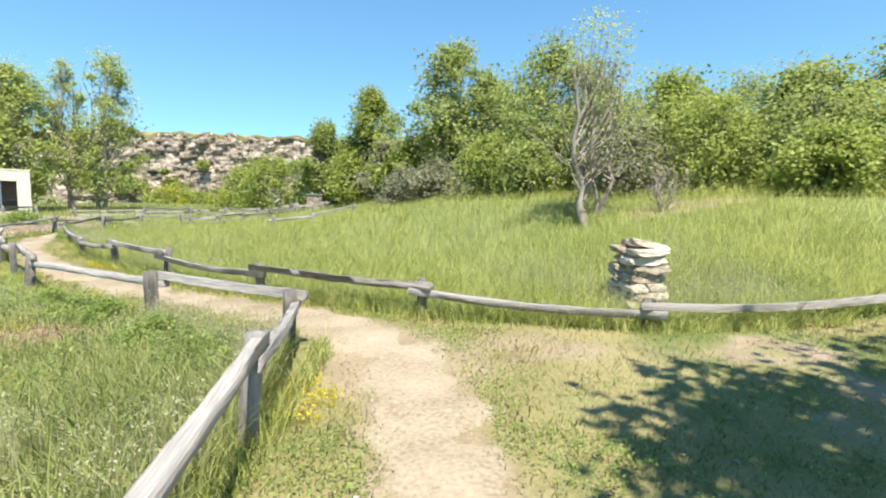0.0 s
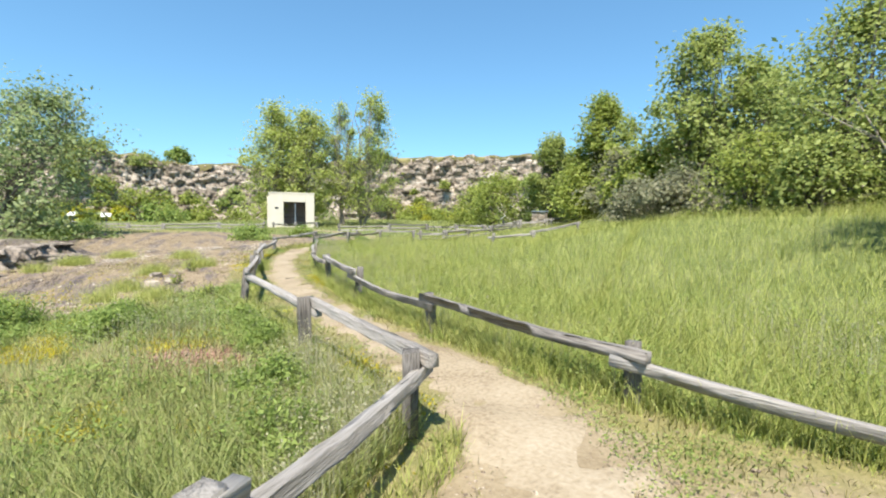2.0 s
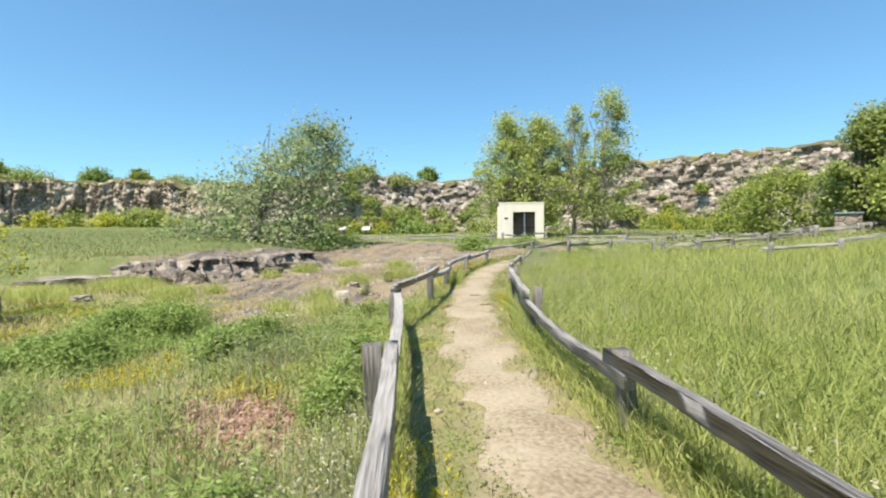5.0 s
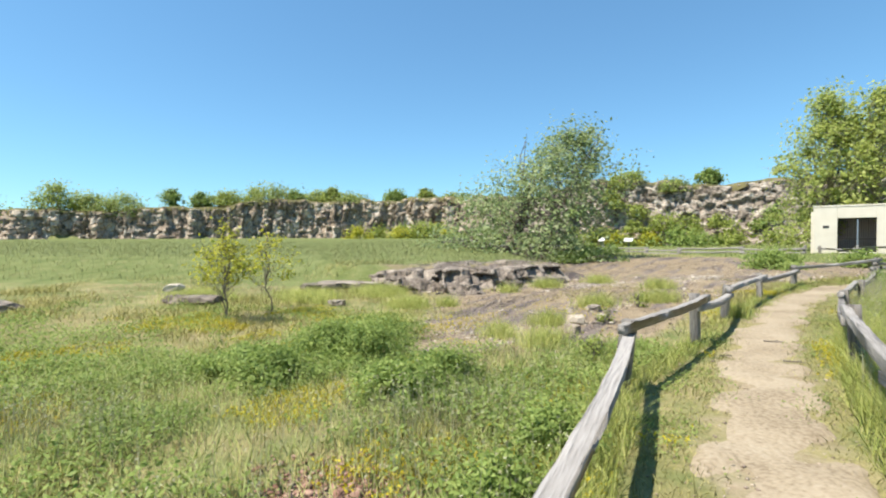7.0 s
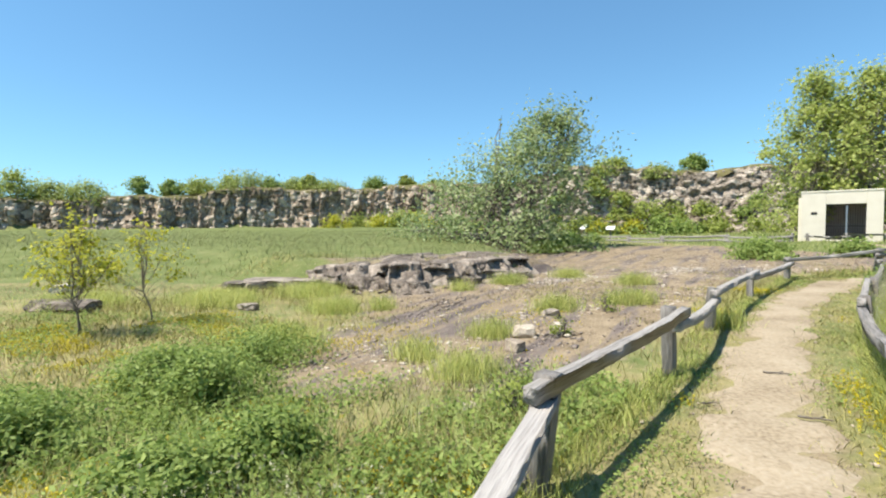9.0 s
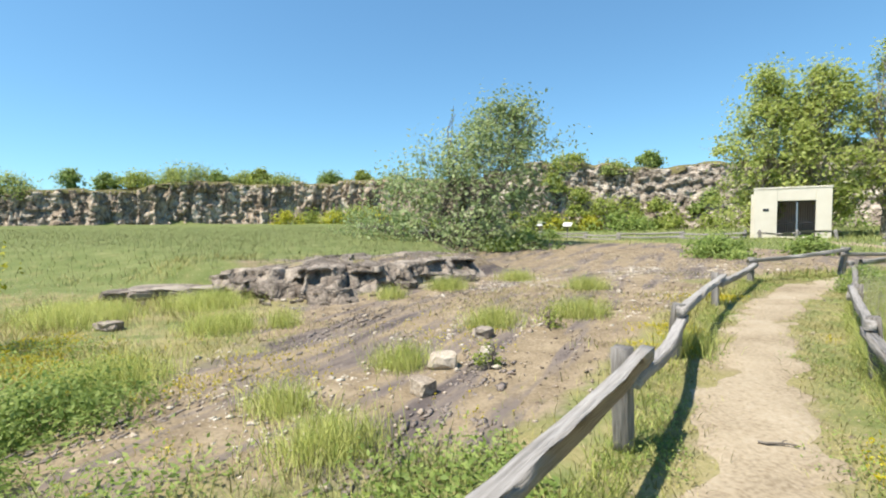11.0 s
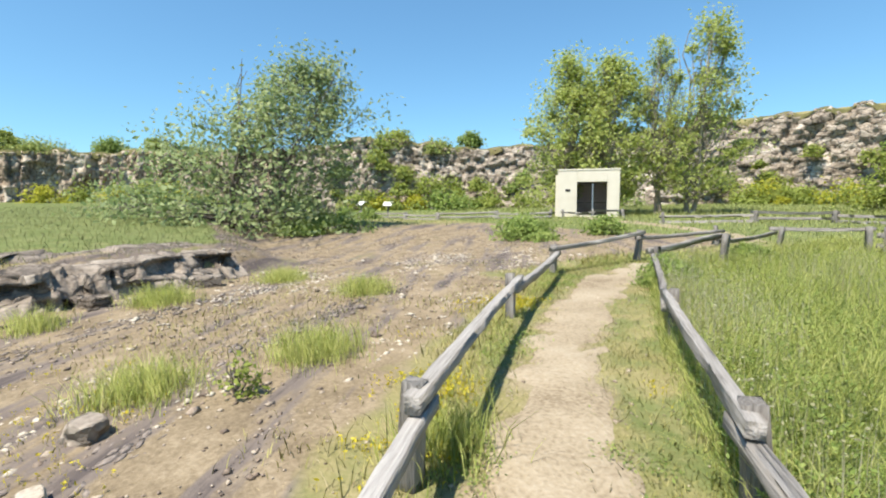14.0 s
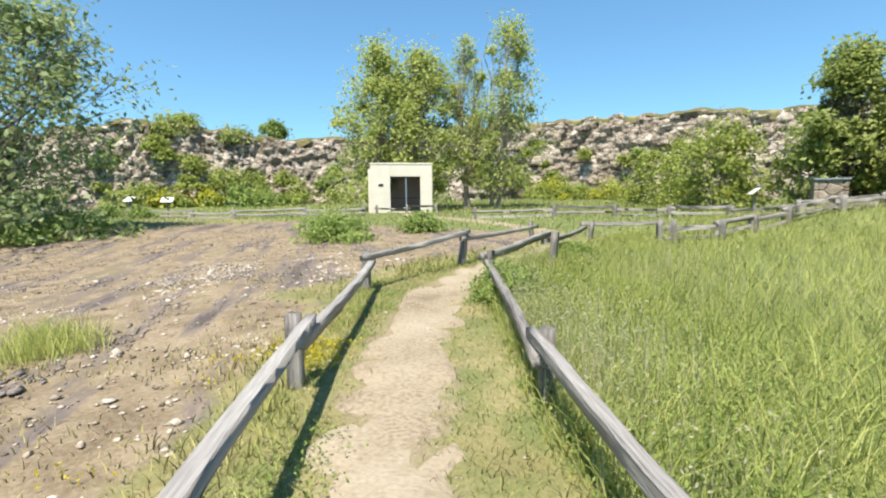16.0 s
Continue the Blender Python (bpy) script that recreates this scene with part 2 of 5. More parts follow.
M_VERGE = leaf_material("verge_grass", (0.21, 0.22, 0.055), (0.34, 0.335, 0.11), (0.47, 0.43, 0.19), 0.25)
M_DRY = leaf_material("dry_grass", (0.29, 0.225, 0.115), (0.42, 0.345, 0.205), (0.54, 0.465, 0.31), 0.25)
M_SEED = leaf_material("pale_seed_heads", (0.30, 0.29, 0.16), (0.42, 0.40, 0.25), (0.53, 0.51, 0.37), 0.25)
M_FLOWER = leaf_material("yellow_flowers", (0.42, 0.36, 0.01), (0.55, 0.46, 0.02), (0.65, 0.57, 0.06), 0.3)
M_HEATH = material("dry_hilltop_grass", [(0.06, 0.075, 0.025), (0.135, 0.125, 0.055), (0.20, 0.17, 0.09)], 0.3, 3, 0.95, 0.5, spec=0.1)


# ---- mesh helpers ----
rng = np.random.default_rng(7)


def mesh_from(name, co, faces, mat, smooth=False):
    """faces: an int array (n, 3) or (n, 4), or a list of such arrays."""
    faces = faces if isinstance(faces, list) else [faces]
    me = bpy.data.meshes.new(name)
    co = np.ascontiguousarray(co, dtype=np.float32)
    me.vertices.add(len(co))
    me.vertices.foreach_set("co", co.ravel())
    idx = np.concatenate([f.ravel() for f in faces]).astype(np.int32)
    sizes = np.concatenate([np.full(len(f), f.shape[1]) for f in faces]).astype(np.int32)
    me.loops.add(len(idx))
    me.loops.foreach_set("vertex_index", idx)
    me.polygons.add(len(sizes))
    me.polygons.foreach_set("loop_start", np.concatenate([[0], np.cumsum(sizes)[:-1]]).astype(np.int32))
    me.update(calc_edges=True)
    if smooth:
        me.polygons.foreach_set("use_smooth", np.ones(len(sizes), dtype=bool))
    me.materials.append(mat)
    return me


def soft_normals(me, nrm):
    """Shading normals of foliage: those of the mass that it belongs to."""
    me.polygons.foreach_set("use_smooth", np.ones(len(me.polygons), dtype=bool))
    nrm = nrm / (np.linalg.norm(nrm, axis=1, keepdims=True) + 1e-9)
    me.normals_split_custom_set_from_vertices(nrm.astype(np.float32).tolist())
    return me


def part(name, data, parent, label="", m=None):
    """Links a mesh (or a bmesh with its material) as one object under a thing or part."""
    ob = new(name, data)
    ob.parent = parent
    if m is not None:
        ob.matrix_basis = m
    if label:
        ob["label"] = label
    return ob


def bm_mesh(name, bm, mat, smooth=False):
    me = bpy.data.meshes.new(name)
    bm.to_mesh(me)
    bm.free()
    me.materials.append(mat)
    if smooth:
        me.polygons.foreach_set("use_smooth", np.ones(len(me.polygons), dtype=bool))
    return me


def box_mesh(name, sx, sy, sz, mat, bevel=0.01, centre=(0, 0, 0), wobble=0.0):
    bm = bmesh.new()
    bmesh.ops.create_cube(bm, size=1, matrix=Matrix.Translation(centre) @ Matrix.Diagonal((sx, sy, sz, 1)))
    if bevel:
        bmesh.ops.bevel(bm, geom=bm.edges[:], offset=bevel, segments=1, affect="EDGES")
    if wobble:
        for v in bm.verts:
            v.co += Vector(rng.normal(0, wobble, 3))
    return bm_mesh(name, bm, mat)


def rock_mesh(name, sx, sy, sz, mat, seed, cuts=9):
    """An angular stone: a ball cut by random planes, then roughened."""
    r = np.random.default_rng(seed)
    bm = bmesh.new()
    bmesh.ops.create_icosphere(bm, subdivisions=3, radius=0.72)
    planes = [(Vector((0, 0, 1)), 0.42), (Vector((0, 0, -1)), 0.42), (Vector((1, 0.1, 0)), 0.5), (Vector((-1, 0.1, 0)), 0.5), (Vector((0.1, 1, 0)), 0.5), (Vector((0, -1, 0.1)), 0.48)]
    for _ in range(cuts):
        planes.append((Vector(r.normal(0, 1, 3)).normalized(), r.uniform(0.42, 0.62)))
    for v in bm.verts:
        for nrm, d in planes:
            nrm = nrm.normalized()
            over = v.co.dot(nrm) - d
            if over > 0:
                v.co -= nrm * over
        v.co *= 1 + 0.07 * noise.noise(v.co * 3.5 + Vector((seed, 0, 0))) + 0.05 * noise.noise(v.co * 9 + Vector((0, seed, 0)))
    for v in bm.verts:
        v.co = Vector((v.co.x * sx, v.co.y * sy, v.co.z * sz))
    return bm_mesh(name, bm, mat)


def tube(points, radii, sides=6):
    """Vertices and quads of a tapered tube along points."""
    P = np.asarray(points, float)
    n = len(P)
    T = np.gradient(P, axis=0)
    T /= np.linalg.norm(T, axis=1, keepdims=True) + 1e-9
    ref = np.array([0.0, 0.0, 1.0]) if abs(T[0][2]) < 0.9 else np.array([1.0, 0.0, 0.0])
    U = np.cross(T, ref)
    U /= np.linalg.norm(U, axis=1, keepdims=True) + 1e-9
    W = np.cross(T, U)
    a = np.linspace(0, 2 * np.pi, sides, endpoint=False)
    ring = U[:, None] * np.cos(a)[None, :, None] + W[:, None] * np.sin(a)[None, :, None]
    co = (P[:, None] + ring * np.asarray(radii)[:, None, None]).reshape(-1, 3)
    i, j = np.meshgrid(np.arange(n - 1), np.arange(sides), indexing="ij")
    i, j = i.ravel(), j.ravel()
    k = (j + 1) % sides
    F = np.stack([i * sides + j, i * sides + k, (i + 1) * sides + k, (i + 1) * sides + j], 1)
    return co, F


def merge(pieces):
    cos, fs, o = [], [], 0
    for co, f in pieces:
        cos.append(co)
        fs.append(f + o)
        o += len(co)
    return np.concatenate(cos), np.concatenate(fs)


def blades(x, y, z, h, w, lean, rg):
    """Grass blades: two segments each, bent over."""
    n = len(x)
    a = rg.uniform(0, 2 * np.pi, n)
    d = rg.uniform(0, 2 * np.pi, n)
    wx, wy = np.cos(a) * w / 2, np.sin(a) * w / 2
    dx, dy = np.cos(d) * lean * h, np.sin(d) * lean * h
    co = np.empty((n, 5, 3))
    co[:, 0] = np.stack([x - wx, y - wy, z], 1)
    co[:, 1] = np.stack([x + wx, y + wy, z], 1)
    co[:, 2] = np.stack([x + wx * 0.8 + dx * 0.35, y + wy * 0.8 + dy * 0.35, z + h * 0.6], 1)
    co[:, 3] = np.stack([x - wx * 0.8 + dx * 0.35, y - wy * 0.8 + dy * 0.35, z + h * 0.6], 1)
    co[:, 4] = np.stack([x + dx, y + dy, z + h], 1)
    b = np.arange(n)[:, None] * 5
    return co.reshape(-1, 3), [b + np.array([[0, 1, 2, 3]]), b + np.array([[3, 2, 4]])]


def leaves(C, size, rg, long=1.6, facing=None):
    """Leaf blades at the points C: bent four-cornered leaves, turned at random, or spread to face outwards."""
    n = len(C)
    u = rg.normal(0, 1, (n, 3))
    if facing is not None:
        u = np.cross(facing, u)
    u /= np.linalg.norm(u, axis=1, keepdims=True) + 1e-9
    v = np.cross(u, rg.normal(0, 1, (n, 3)) if facing is None else facing)
    v /= np.linalg.norm(v, axis=1, keepdims=True) + 1e-9
    s = (np.asarray(size) * rg.uniform(0.6, 1.3, n))[:, None]
    nn = np.cross(u, v) * s * 0.18
    co = np.empty((n, 4, 3))
    co[:, 0] = C - u * s * long / 2
    co[:, 1] = C + v * s / 2 + nn
    co[:, 2] = C + u * s * long / 2
    co[:, 3] = C - v * s / 2 + nn
    b = np.arange(n)[:, None] * 4
    return co.reshape(-1, 3), b + np.array([[0, 1, 2, 3]])


# ---- the lie of the land ----
def sm(a, b, v):
    t = np.clip((v - a) / (b - a), 0.0, 1.0)
    return t * t * (3 - 2 * t)


def bell(x, y, cx, cy, rx, ry):
    return np.exp(-((x - cx) / rx) ** 2 - ((y - cy) / ry) ** 2)


# foot of the quarry cliff, with the height of its rim above the foot
CLIFF = [(-58, -98, 5.0), (-74, -66, 4.4), (-84, -38, 4.6), (-91, -20, 6.4), (-95, -2, 7.0), (-91, 11, 7.2), (-79, 25, 8.3), (-71.5, 36, 10.2),
         (-68, 42.5, 8.8), (-64.5, 50, 8.2), (-58, 62, 9.0), (-47.5, 78, 11.4), (-39, 83.5, 12.0), (-25, 86, 11.8), (-8, 84, 10), (14, 78, 9.0), (50, 74, 9.0)]


def cliff_offset(x, y):
    """Signed distance behind the cliff's foot (positive on the plateau) and the rim's height there."""
    x, y = np.asarray(x, float), np.asarray(y, float)
    best = np.full(x.shape, 1e9)
    side = np.zeros(x.shape)
    high = np.zeros(x.shape)
    for (ax, ay, ah), (bx, by, bh) in zip(CLIFF, CLIFF[1:]):
        ex, ey = bx - ax, by - ay
        q = ex * ex + ey * ey
        t = np.clip(((x - ax) * ex + (y - ay) * ey) / q, 0, 1)
        dx, dy = x - ax - t * ex, y - ay - t * ey
        d = np.hypot(dx, dy)
        near = d < best
        best = np.where(near, d, best)
        side = np.where(near, np.sign(ex * (y - ay) - ey * (x - ax)), side)
        high = np.where(near, ah + t * (bh - ah), high)
    return best * side, high


def ledge(y):
    """Front of the rock outcrop: a blunt nose towards the path."""
    return -18.9 - 0.70 * np.clip(y - 8.5, 0, None) - 0.14 * np.clip(8.5 - y, 0, None)


def ground(x, y):
    """Height of the quarry's ground, below the cliffs."""
    x, y = np.asarray(x, float), np.asarray(y, float)
    z = 0.10 + 0.08 * sm(0, 6, y) + 0.2 * sm(14, 24, y) + 0.40 * sm(27, 38, y)
    # quarry floor, lower than the path
    z = z - 0.34 * bell(x, y, -14.5, 6.5, 7.5, 5.0) - 0.30 * bell(x, y, -29, 16, 8, 6) - 0.2 * bell(x, y, -8, 3.5, 5, 3.5)
    # bench behind the rock outcrop, and the field that climbs to the cliff
    back = np.clip((ledge(y) - x - 0.2) / (1.3 + 6.0 * sm(4.5, 0.5, y)), 0, 1)
    z = z + 0.72 * back * back * (3 - 2 * back) * sm(15.0, 12.6, y)
    z = z + 0.022 * np.clip(-24 - x, 0, 70) * sm(32, 14, y) + 0.008 * np.clip(-30 - x, 0, 60) * sm(14, 32, y)
    # meadow climbing towards the wood
    d = 0.62 * x + 0.78 * y
    z = z + 1.75 * sm(7.5, 17.0, d) * sm(-9, 3, x) + 0.065 * np.clip(x + 9, 0, 20) * sm(20, 33, y) * sm(6, -2, x)
    z = z + 0.05 * np.clip(x - 3, 0, 40) * sm(8, 16, y)
    z = z - 0.13 * bell(x, y, -12.7, 9.4, 2.0, 1.5)
    z = z + 0.02 * np.clip(y - 42, 0, 40) + 0.55 * sm(-14.0, -9.5, x) * sm(32.5, 38, y) + 0.5 * sm(-9.5, -4, x) * sm(37, 44, y)
    return z


def land(x, y):
    """Ground with the plateau above the cliffs."""
    off, high = cliff_offset(x, y)
    up = sm(1.3, 5.0, off)
    return ground(x, y) * (1 - up) + up * (ground(x, y) + high + (0.035 + 0.075 * sm(-62, -45, x)) * np.clip(off, 0, 40))



# posts of the two fences along the path: place and height of the post's top
LEFT = [(-0.30, -3.4, 0.95), (-0.80, -0.35, 0.94), (-1.25, 2.74, 0.92), (-1.62, 4.95, 0.84), (-4.05, 6.44, 0.83), (-7.62, 8.54, 0.82), (-9.78, 10.77, 0.85),
        (-11.78, 12.61, 0.79), (-14.66, 15.62, 0.82), (-17.3, 18.85, 0.90), (-17.4, 21.75, 1.13), (-18.6, 27.4, 1.05)]
RIGHT = [(10.2, 7.3, 1.05), (7.0, 6.25, 0.66), (2.98, 5.62, 0.62), (-0.06, 6.42, 0.74), (-3.0, 8.03, 0.76), (-5.68, 9.74, 0.85), (-7.95, 11.62, 0.90),
         (-10.5, 14.04, 0.80), (-12.79, 16.62, 0.79), (-15.33, 19.8, 0.96), (-15.38, 22.05, 1.13), (-16.4, 26.6, 1.12), (-14.9, 28.3, 1.13)]
ROUTE = [(0.3, -14), (0.25, -6), (0.2, -1), (0.18, 1.5), (0.05, 3.4), (-0.65, 5.35), (-1.85, 6.45), (-3.6, 7.5), (-5.4, 8.6), (-7.2, 9.85), (-9.9, 12.0), (-11.8, 13.8),
         (-13.35, 15.4), (-14.65, 17.05), (-16.1, 19.6), (-16.55, 21.6), (-16.8, 24.0), (-17.6, 27.5), (-20.2, 31.0), (-26, 34), (-33, 36.5)]
WIDE = [0.6, 0.6, 0.48, 0.42, 0.48, 0.52, 0.46, 0.42, 0.40, 0.40, 0.42, 0.42, 0.40, 0.43, 0.45, 0.45, 0.45, 0.45, 0.4, 0.4, 0.4]


def spline(points, step=0.2):
    """Points evenly along a smooth curve through the given ones."""
    P = np.array(points, float)
    P = np.vstack([2 * P[0] - P[1], P, 2 * P[-1] - P[-2]])
    out = []
    for i in range(1, len(P) - 2):
        m = max(2, int(np.linalg.norm(P[i + 1][:2] - P[i][:2]) / step))
        for t in np.linspace(0, 1, m, endpoint=False):
            a, b, c, d = P[i - 1], P[i], P[i + 1], P[i + 2]
            out.append(0.5 * (2 * b + (c - a) * t + (2 * a - 5 * b + 4 * c - d) * t * t + (3 * b - a - 3 * c + d) * t ** 3))
    return np.array(out)


ROUTE_LINE = spline([(x, y, w) for (x, y), w in zip(ROUTE, WIDE)])
LX, LY = np.array([p[0] for p in LEFT[2:10]])[::-1], np.array([p[1] for p in LEFT[2:10]])[::-1]
RX, RY = np.array([p[0] for p in RIGHT[:10]])[::-1], np.array([p[1] for p in RIGHT[:10]])[::-1]


def near_path(x, y):
    d = np.full(np.shape(x), 1e9)
    for px, py, w in ROUTE_LINE[::2]:
        d = np.minimum(d, np.hypot(x - px, y - py) - w)
    return d


def in_meadow(x, y):
    """How far beyond the right-hand fence, northwards."""
    far = np.where(x < -15.5, -1.0, y - np.interp(x, RX, RY))
    return np.where((x < -15.5) & (y > 21), x + 16.3, far)


def in_quarry(x, y):
    """How far on the quarry's side of the left-hand fence."""
    d = np.interp(x, LX, LY) - y
    d = np.where(x > -1.27, -1.3 - x, d)
    return np.where((x < -17.2) & (y > 17.5), np.where(y < 30, np.maximum(-17.5 - x, 18.7 - y), -1.0), d)


def patches(x, y, scale, seed=0.0):
    """Soft patches between 0 and 1 over the plan."""
    s = np.zeros(np.shape(x))
    for k, (a, f) in enumerate(((0.5, 1.0), (0.3, 2.1), (0.2, 4.3))):
        s += a * np.sin(x * f / scale + 1.7 * k + seed + 1.3 * np.sin(y * f / scale * 0.9 + seed)) * np.cos(y * f / scale + 0.6 * k - seed + 1.1 * np.sin(x * f / scale * 0.7))
    return 0.5 + 0.5 * s


def rubble_zone(x, y):
    """The stony quarry floor."""
    q = in_quarry(x, y)
    z = sm(0.4, 1.6, q) * sm(-8.6, -11.2, x) * sm(4.5, 7.5, y + 0.2 * (x + 12)) * sm(-42, -34, x + 6 * sm(20, 14, y)) * sm(34, 29, y) * sm(-0.8, 0.8, x - ledge(y) + 30 * sm(12.5, 13.5, y))
    red = 0.8 * bell(x, y, -5.2, 5.75, 0.9, 0.5)
    return np.maximum(z, red)


# ---- ground: one sheet to the horizon ----
def graded(lo, hi, a, b, fine, grow):
    mid = list(np.arange(a, b, fine))
    s, v, up = fine, mid[-1], []
    while v < hi:
        s *= grow
        v += s
        up.append(v)
    s, v, down = fine, a, []
    while v > lo:
        s *= grow
        v -= s
        down.append(v)
    return np.array(down[::-1] + mid + up)


gx = graded(-2500, 2500, -34, 10, 0.3, 1.06)
gy = graded(-2500, 2500, -4, 34, 0.3, 1.06)
X, Y = np.meshgrid(gx, gy, indexing="ij")
Z = land(X, Y) + 0.05 * (patches(X, Y, 0.9) - 0.5) * sm(0.0, 0.6, near_path(X, Y))
I, J = np.meshgrid(np.arange(len(gx) - 1), np.arange(len(gy) - 1), indexing="ij")
I, J, K = I.ravel(), J.ravel(), len(gy)
gm = mesh_from("ground", np.stack([X.ravel(), Y.ravel(), Z.ravel()], 1), np.stack([I * K + J, (I + 1) * K + J, (I + 1) * K + J + 1, I * K + J + 1], 1), M_GROUND, True)
mead, quar, npd = in_meadow(X, Y), in_quarry(X, Y), near_path(X, Y)
off, _ = cliff_offset(X, Y)
green = 0.42 + 0.3 * (patches(X, Y, 1.4, 2.0) - 0.5)
green = np.where((X > -1.2) & (Y < 7), green - 0.12 + 0.25 * sm(1.5, 3.5, X) + 0.5 * (patches(X, Y, 0.7, 8.0) - 0.5), green)
green = np.where(mead > 0, 0.85, green)
green = green + sm(-11, -7, X) * np.where(quar > 0.2, 0.12 + 0.4 * (patches(X, Y, 1.3) - 0.5), 0)
green = np.where((X < -22) & (Y < 12) | (X < ledge(Y) - 2.6) & (Y < 13.5), 0.72 + 0.3 * (patches(X, Y, 2.2, 3.0) - 0.5), np.where((X < -15.5) & (Y < 4), 0.5 + 0.5 * (patches(X, Y, 1.2, 6.0) - 0.5), green))
green = np.where((X < -24) & (Y < 24) | (X < ledge(Y) - 0.6) & (Y < 6.5), 0.7, green)
green = np.where((Y > 30) | (X < -45), 0.72, green)
green = np.where(off > 0, 0.25, green)
dirt = sm(0.35, 0.0, npd) * 0.55 + 0.55 * bell(X, Y, 1.0, 4.9, 1.7, 0.9) + np.where((X > -1.2) & (Y < 6), 0.55 * sm(0.35, 0.75, patches(X, Y, 1.0, 14.0)), 0) + 0.3 * bell(X, Y, 8, 13, 2.5, 0.8)
dirt = np.where((mead > 0) & (Y < 12), 0, np.where(quar > 0.1, dirt * 0.5, dirt)) + np.where(mead > 0, 0.7 * bell(X, Y, 7.5, 13.4, 2.4, 0.7), 0)
rub = np.maximum(rubble_zone(X, Y), 0.7 * sm(-3.4, -2.4, X - ledge(Y)) * sm(0.5, -0.3, X - ledge(Y)) * sm(4.0, 6.0, Y) * sm(13.4, 12.6, Y))
rub = np.clip(rub * (0.5 + 0.75 * patches(X, Y, 0.9, 9.0)), 0, 1)
zone = gm.color_attributes.new("zone", "FLOAT_COLOR", "POINT")
zone.data.foreach_set("color", np.stack([green.ravel(), np.clip(dirt.ravel(), 0, 1), rub.ravel(), np.ones(green.size)], 1).astype(np.float32).ravel())
tagged(new("ground", gm), "uneven quarry ground of dry grass, sward and weathered rubble", "ground", kind="structure")

# ---- path: slightly crowned sandy strip with ragged edges ----
acr = np.array([-1.35, -1.15, -1.0, -0.8, -0.45, 0.0, 0.45, 0.8, 1.0, 1.15, 1.35])
lift = np.array([-0.10, -0.05, -0.018, 0.006, 0.02, 0.024, 0.02, 0.006, -0.018, -0.05, -0.10])
P2 = ROUTE_LINE[:, :2]
T2 = np.gradient(P2, axis=0)
T2 /= np.linalg.norm(T2, axis=1, keepdims=True)
N2 = np.stack([-T2[:, 1], T2[:, 0]], 1)
co = []
for i, (p, nrm, w) in enumerate(zip(P2, N2, ROUTE_LINE[:, 2])):
    for a, h in zip(acr, lift):
        q = p + nrm * a * w * 1.12
        wob = (0.03 + 0.07 * abs(a)) * noise.noise((q[0] * 2.3, q[1] * 2.3, 0.0)) + 0.02 * noise.noise((q[0] * 7, q[1] * 7, 3.0))
        co.append((q[0], q[1], float(ground(q[0], q[1])) + h + wob))
n = len(acr)
I, J = np.meshgrid(np.arange(len(P2) - 1), np.arange(n - 1), indexing="ij")
I, J = I.ravel(), J.ravel()
tagged(new("path", mesh_from("path", np.array(co), np.stack([I * n + J, I * n + J + 1, (I + 1) * n + J + 1, (I + 1) * n + J], 1)[:, ::-1], M_PATH, True)),
       "pale trodden sandy footpath between low rail fences", "path", kind="structure")


# ---- cliffs ----
def prism(u, row, seed, tilt):
    """Set-back of a jointed block: each block of the row has its own depth, and a face turned a little to one side."""
    c = math.floor(u)
    a, b = noise.cell((c + 0.5, row + 0.5, seed)), noise.cell((c + 0.5, row + 0.5, seed + 17.3))
    return a + (u - c - 0.5) * b * tilt


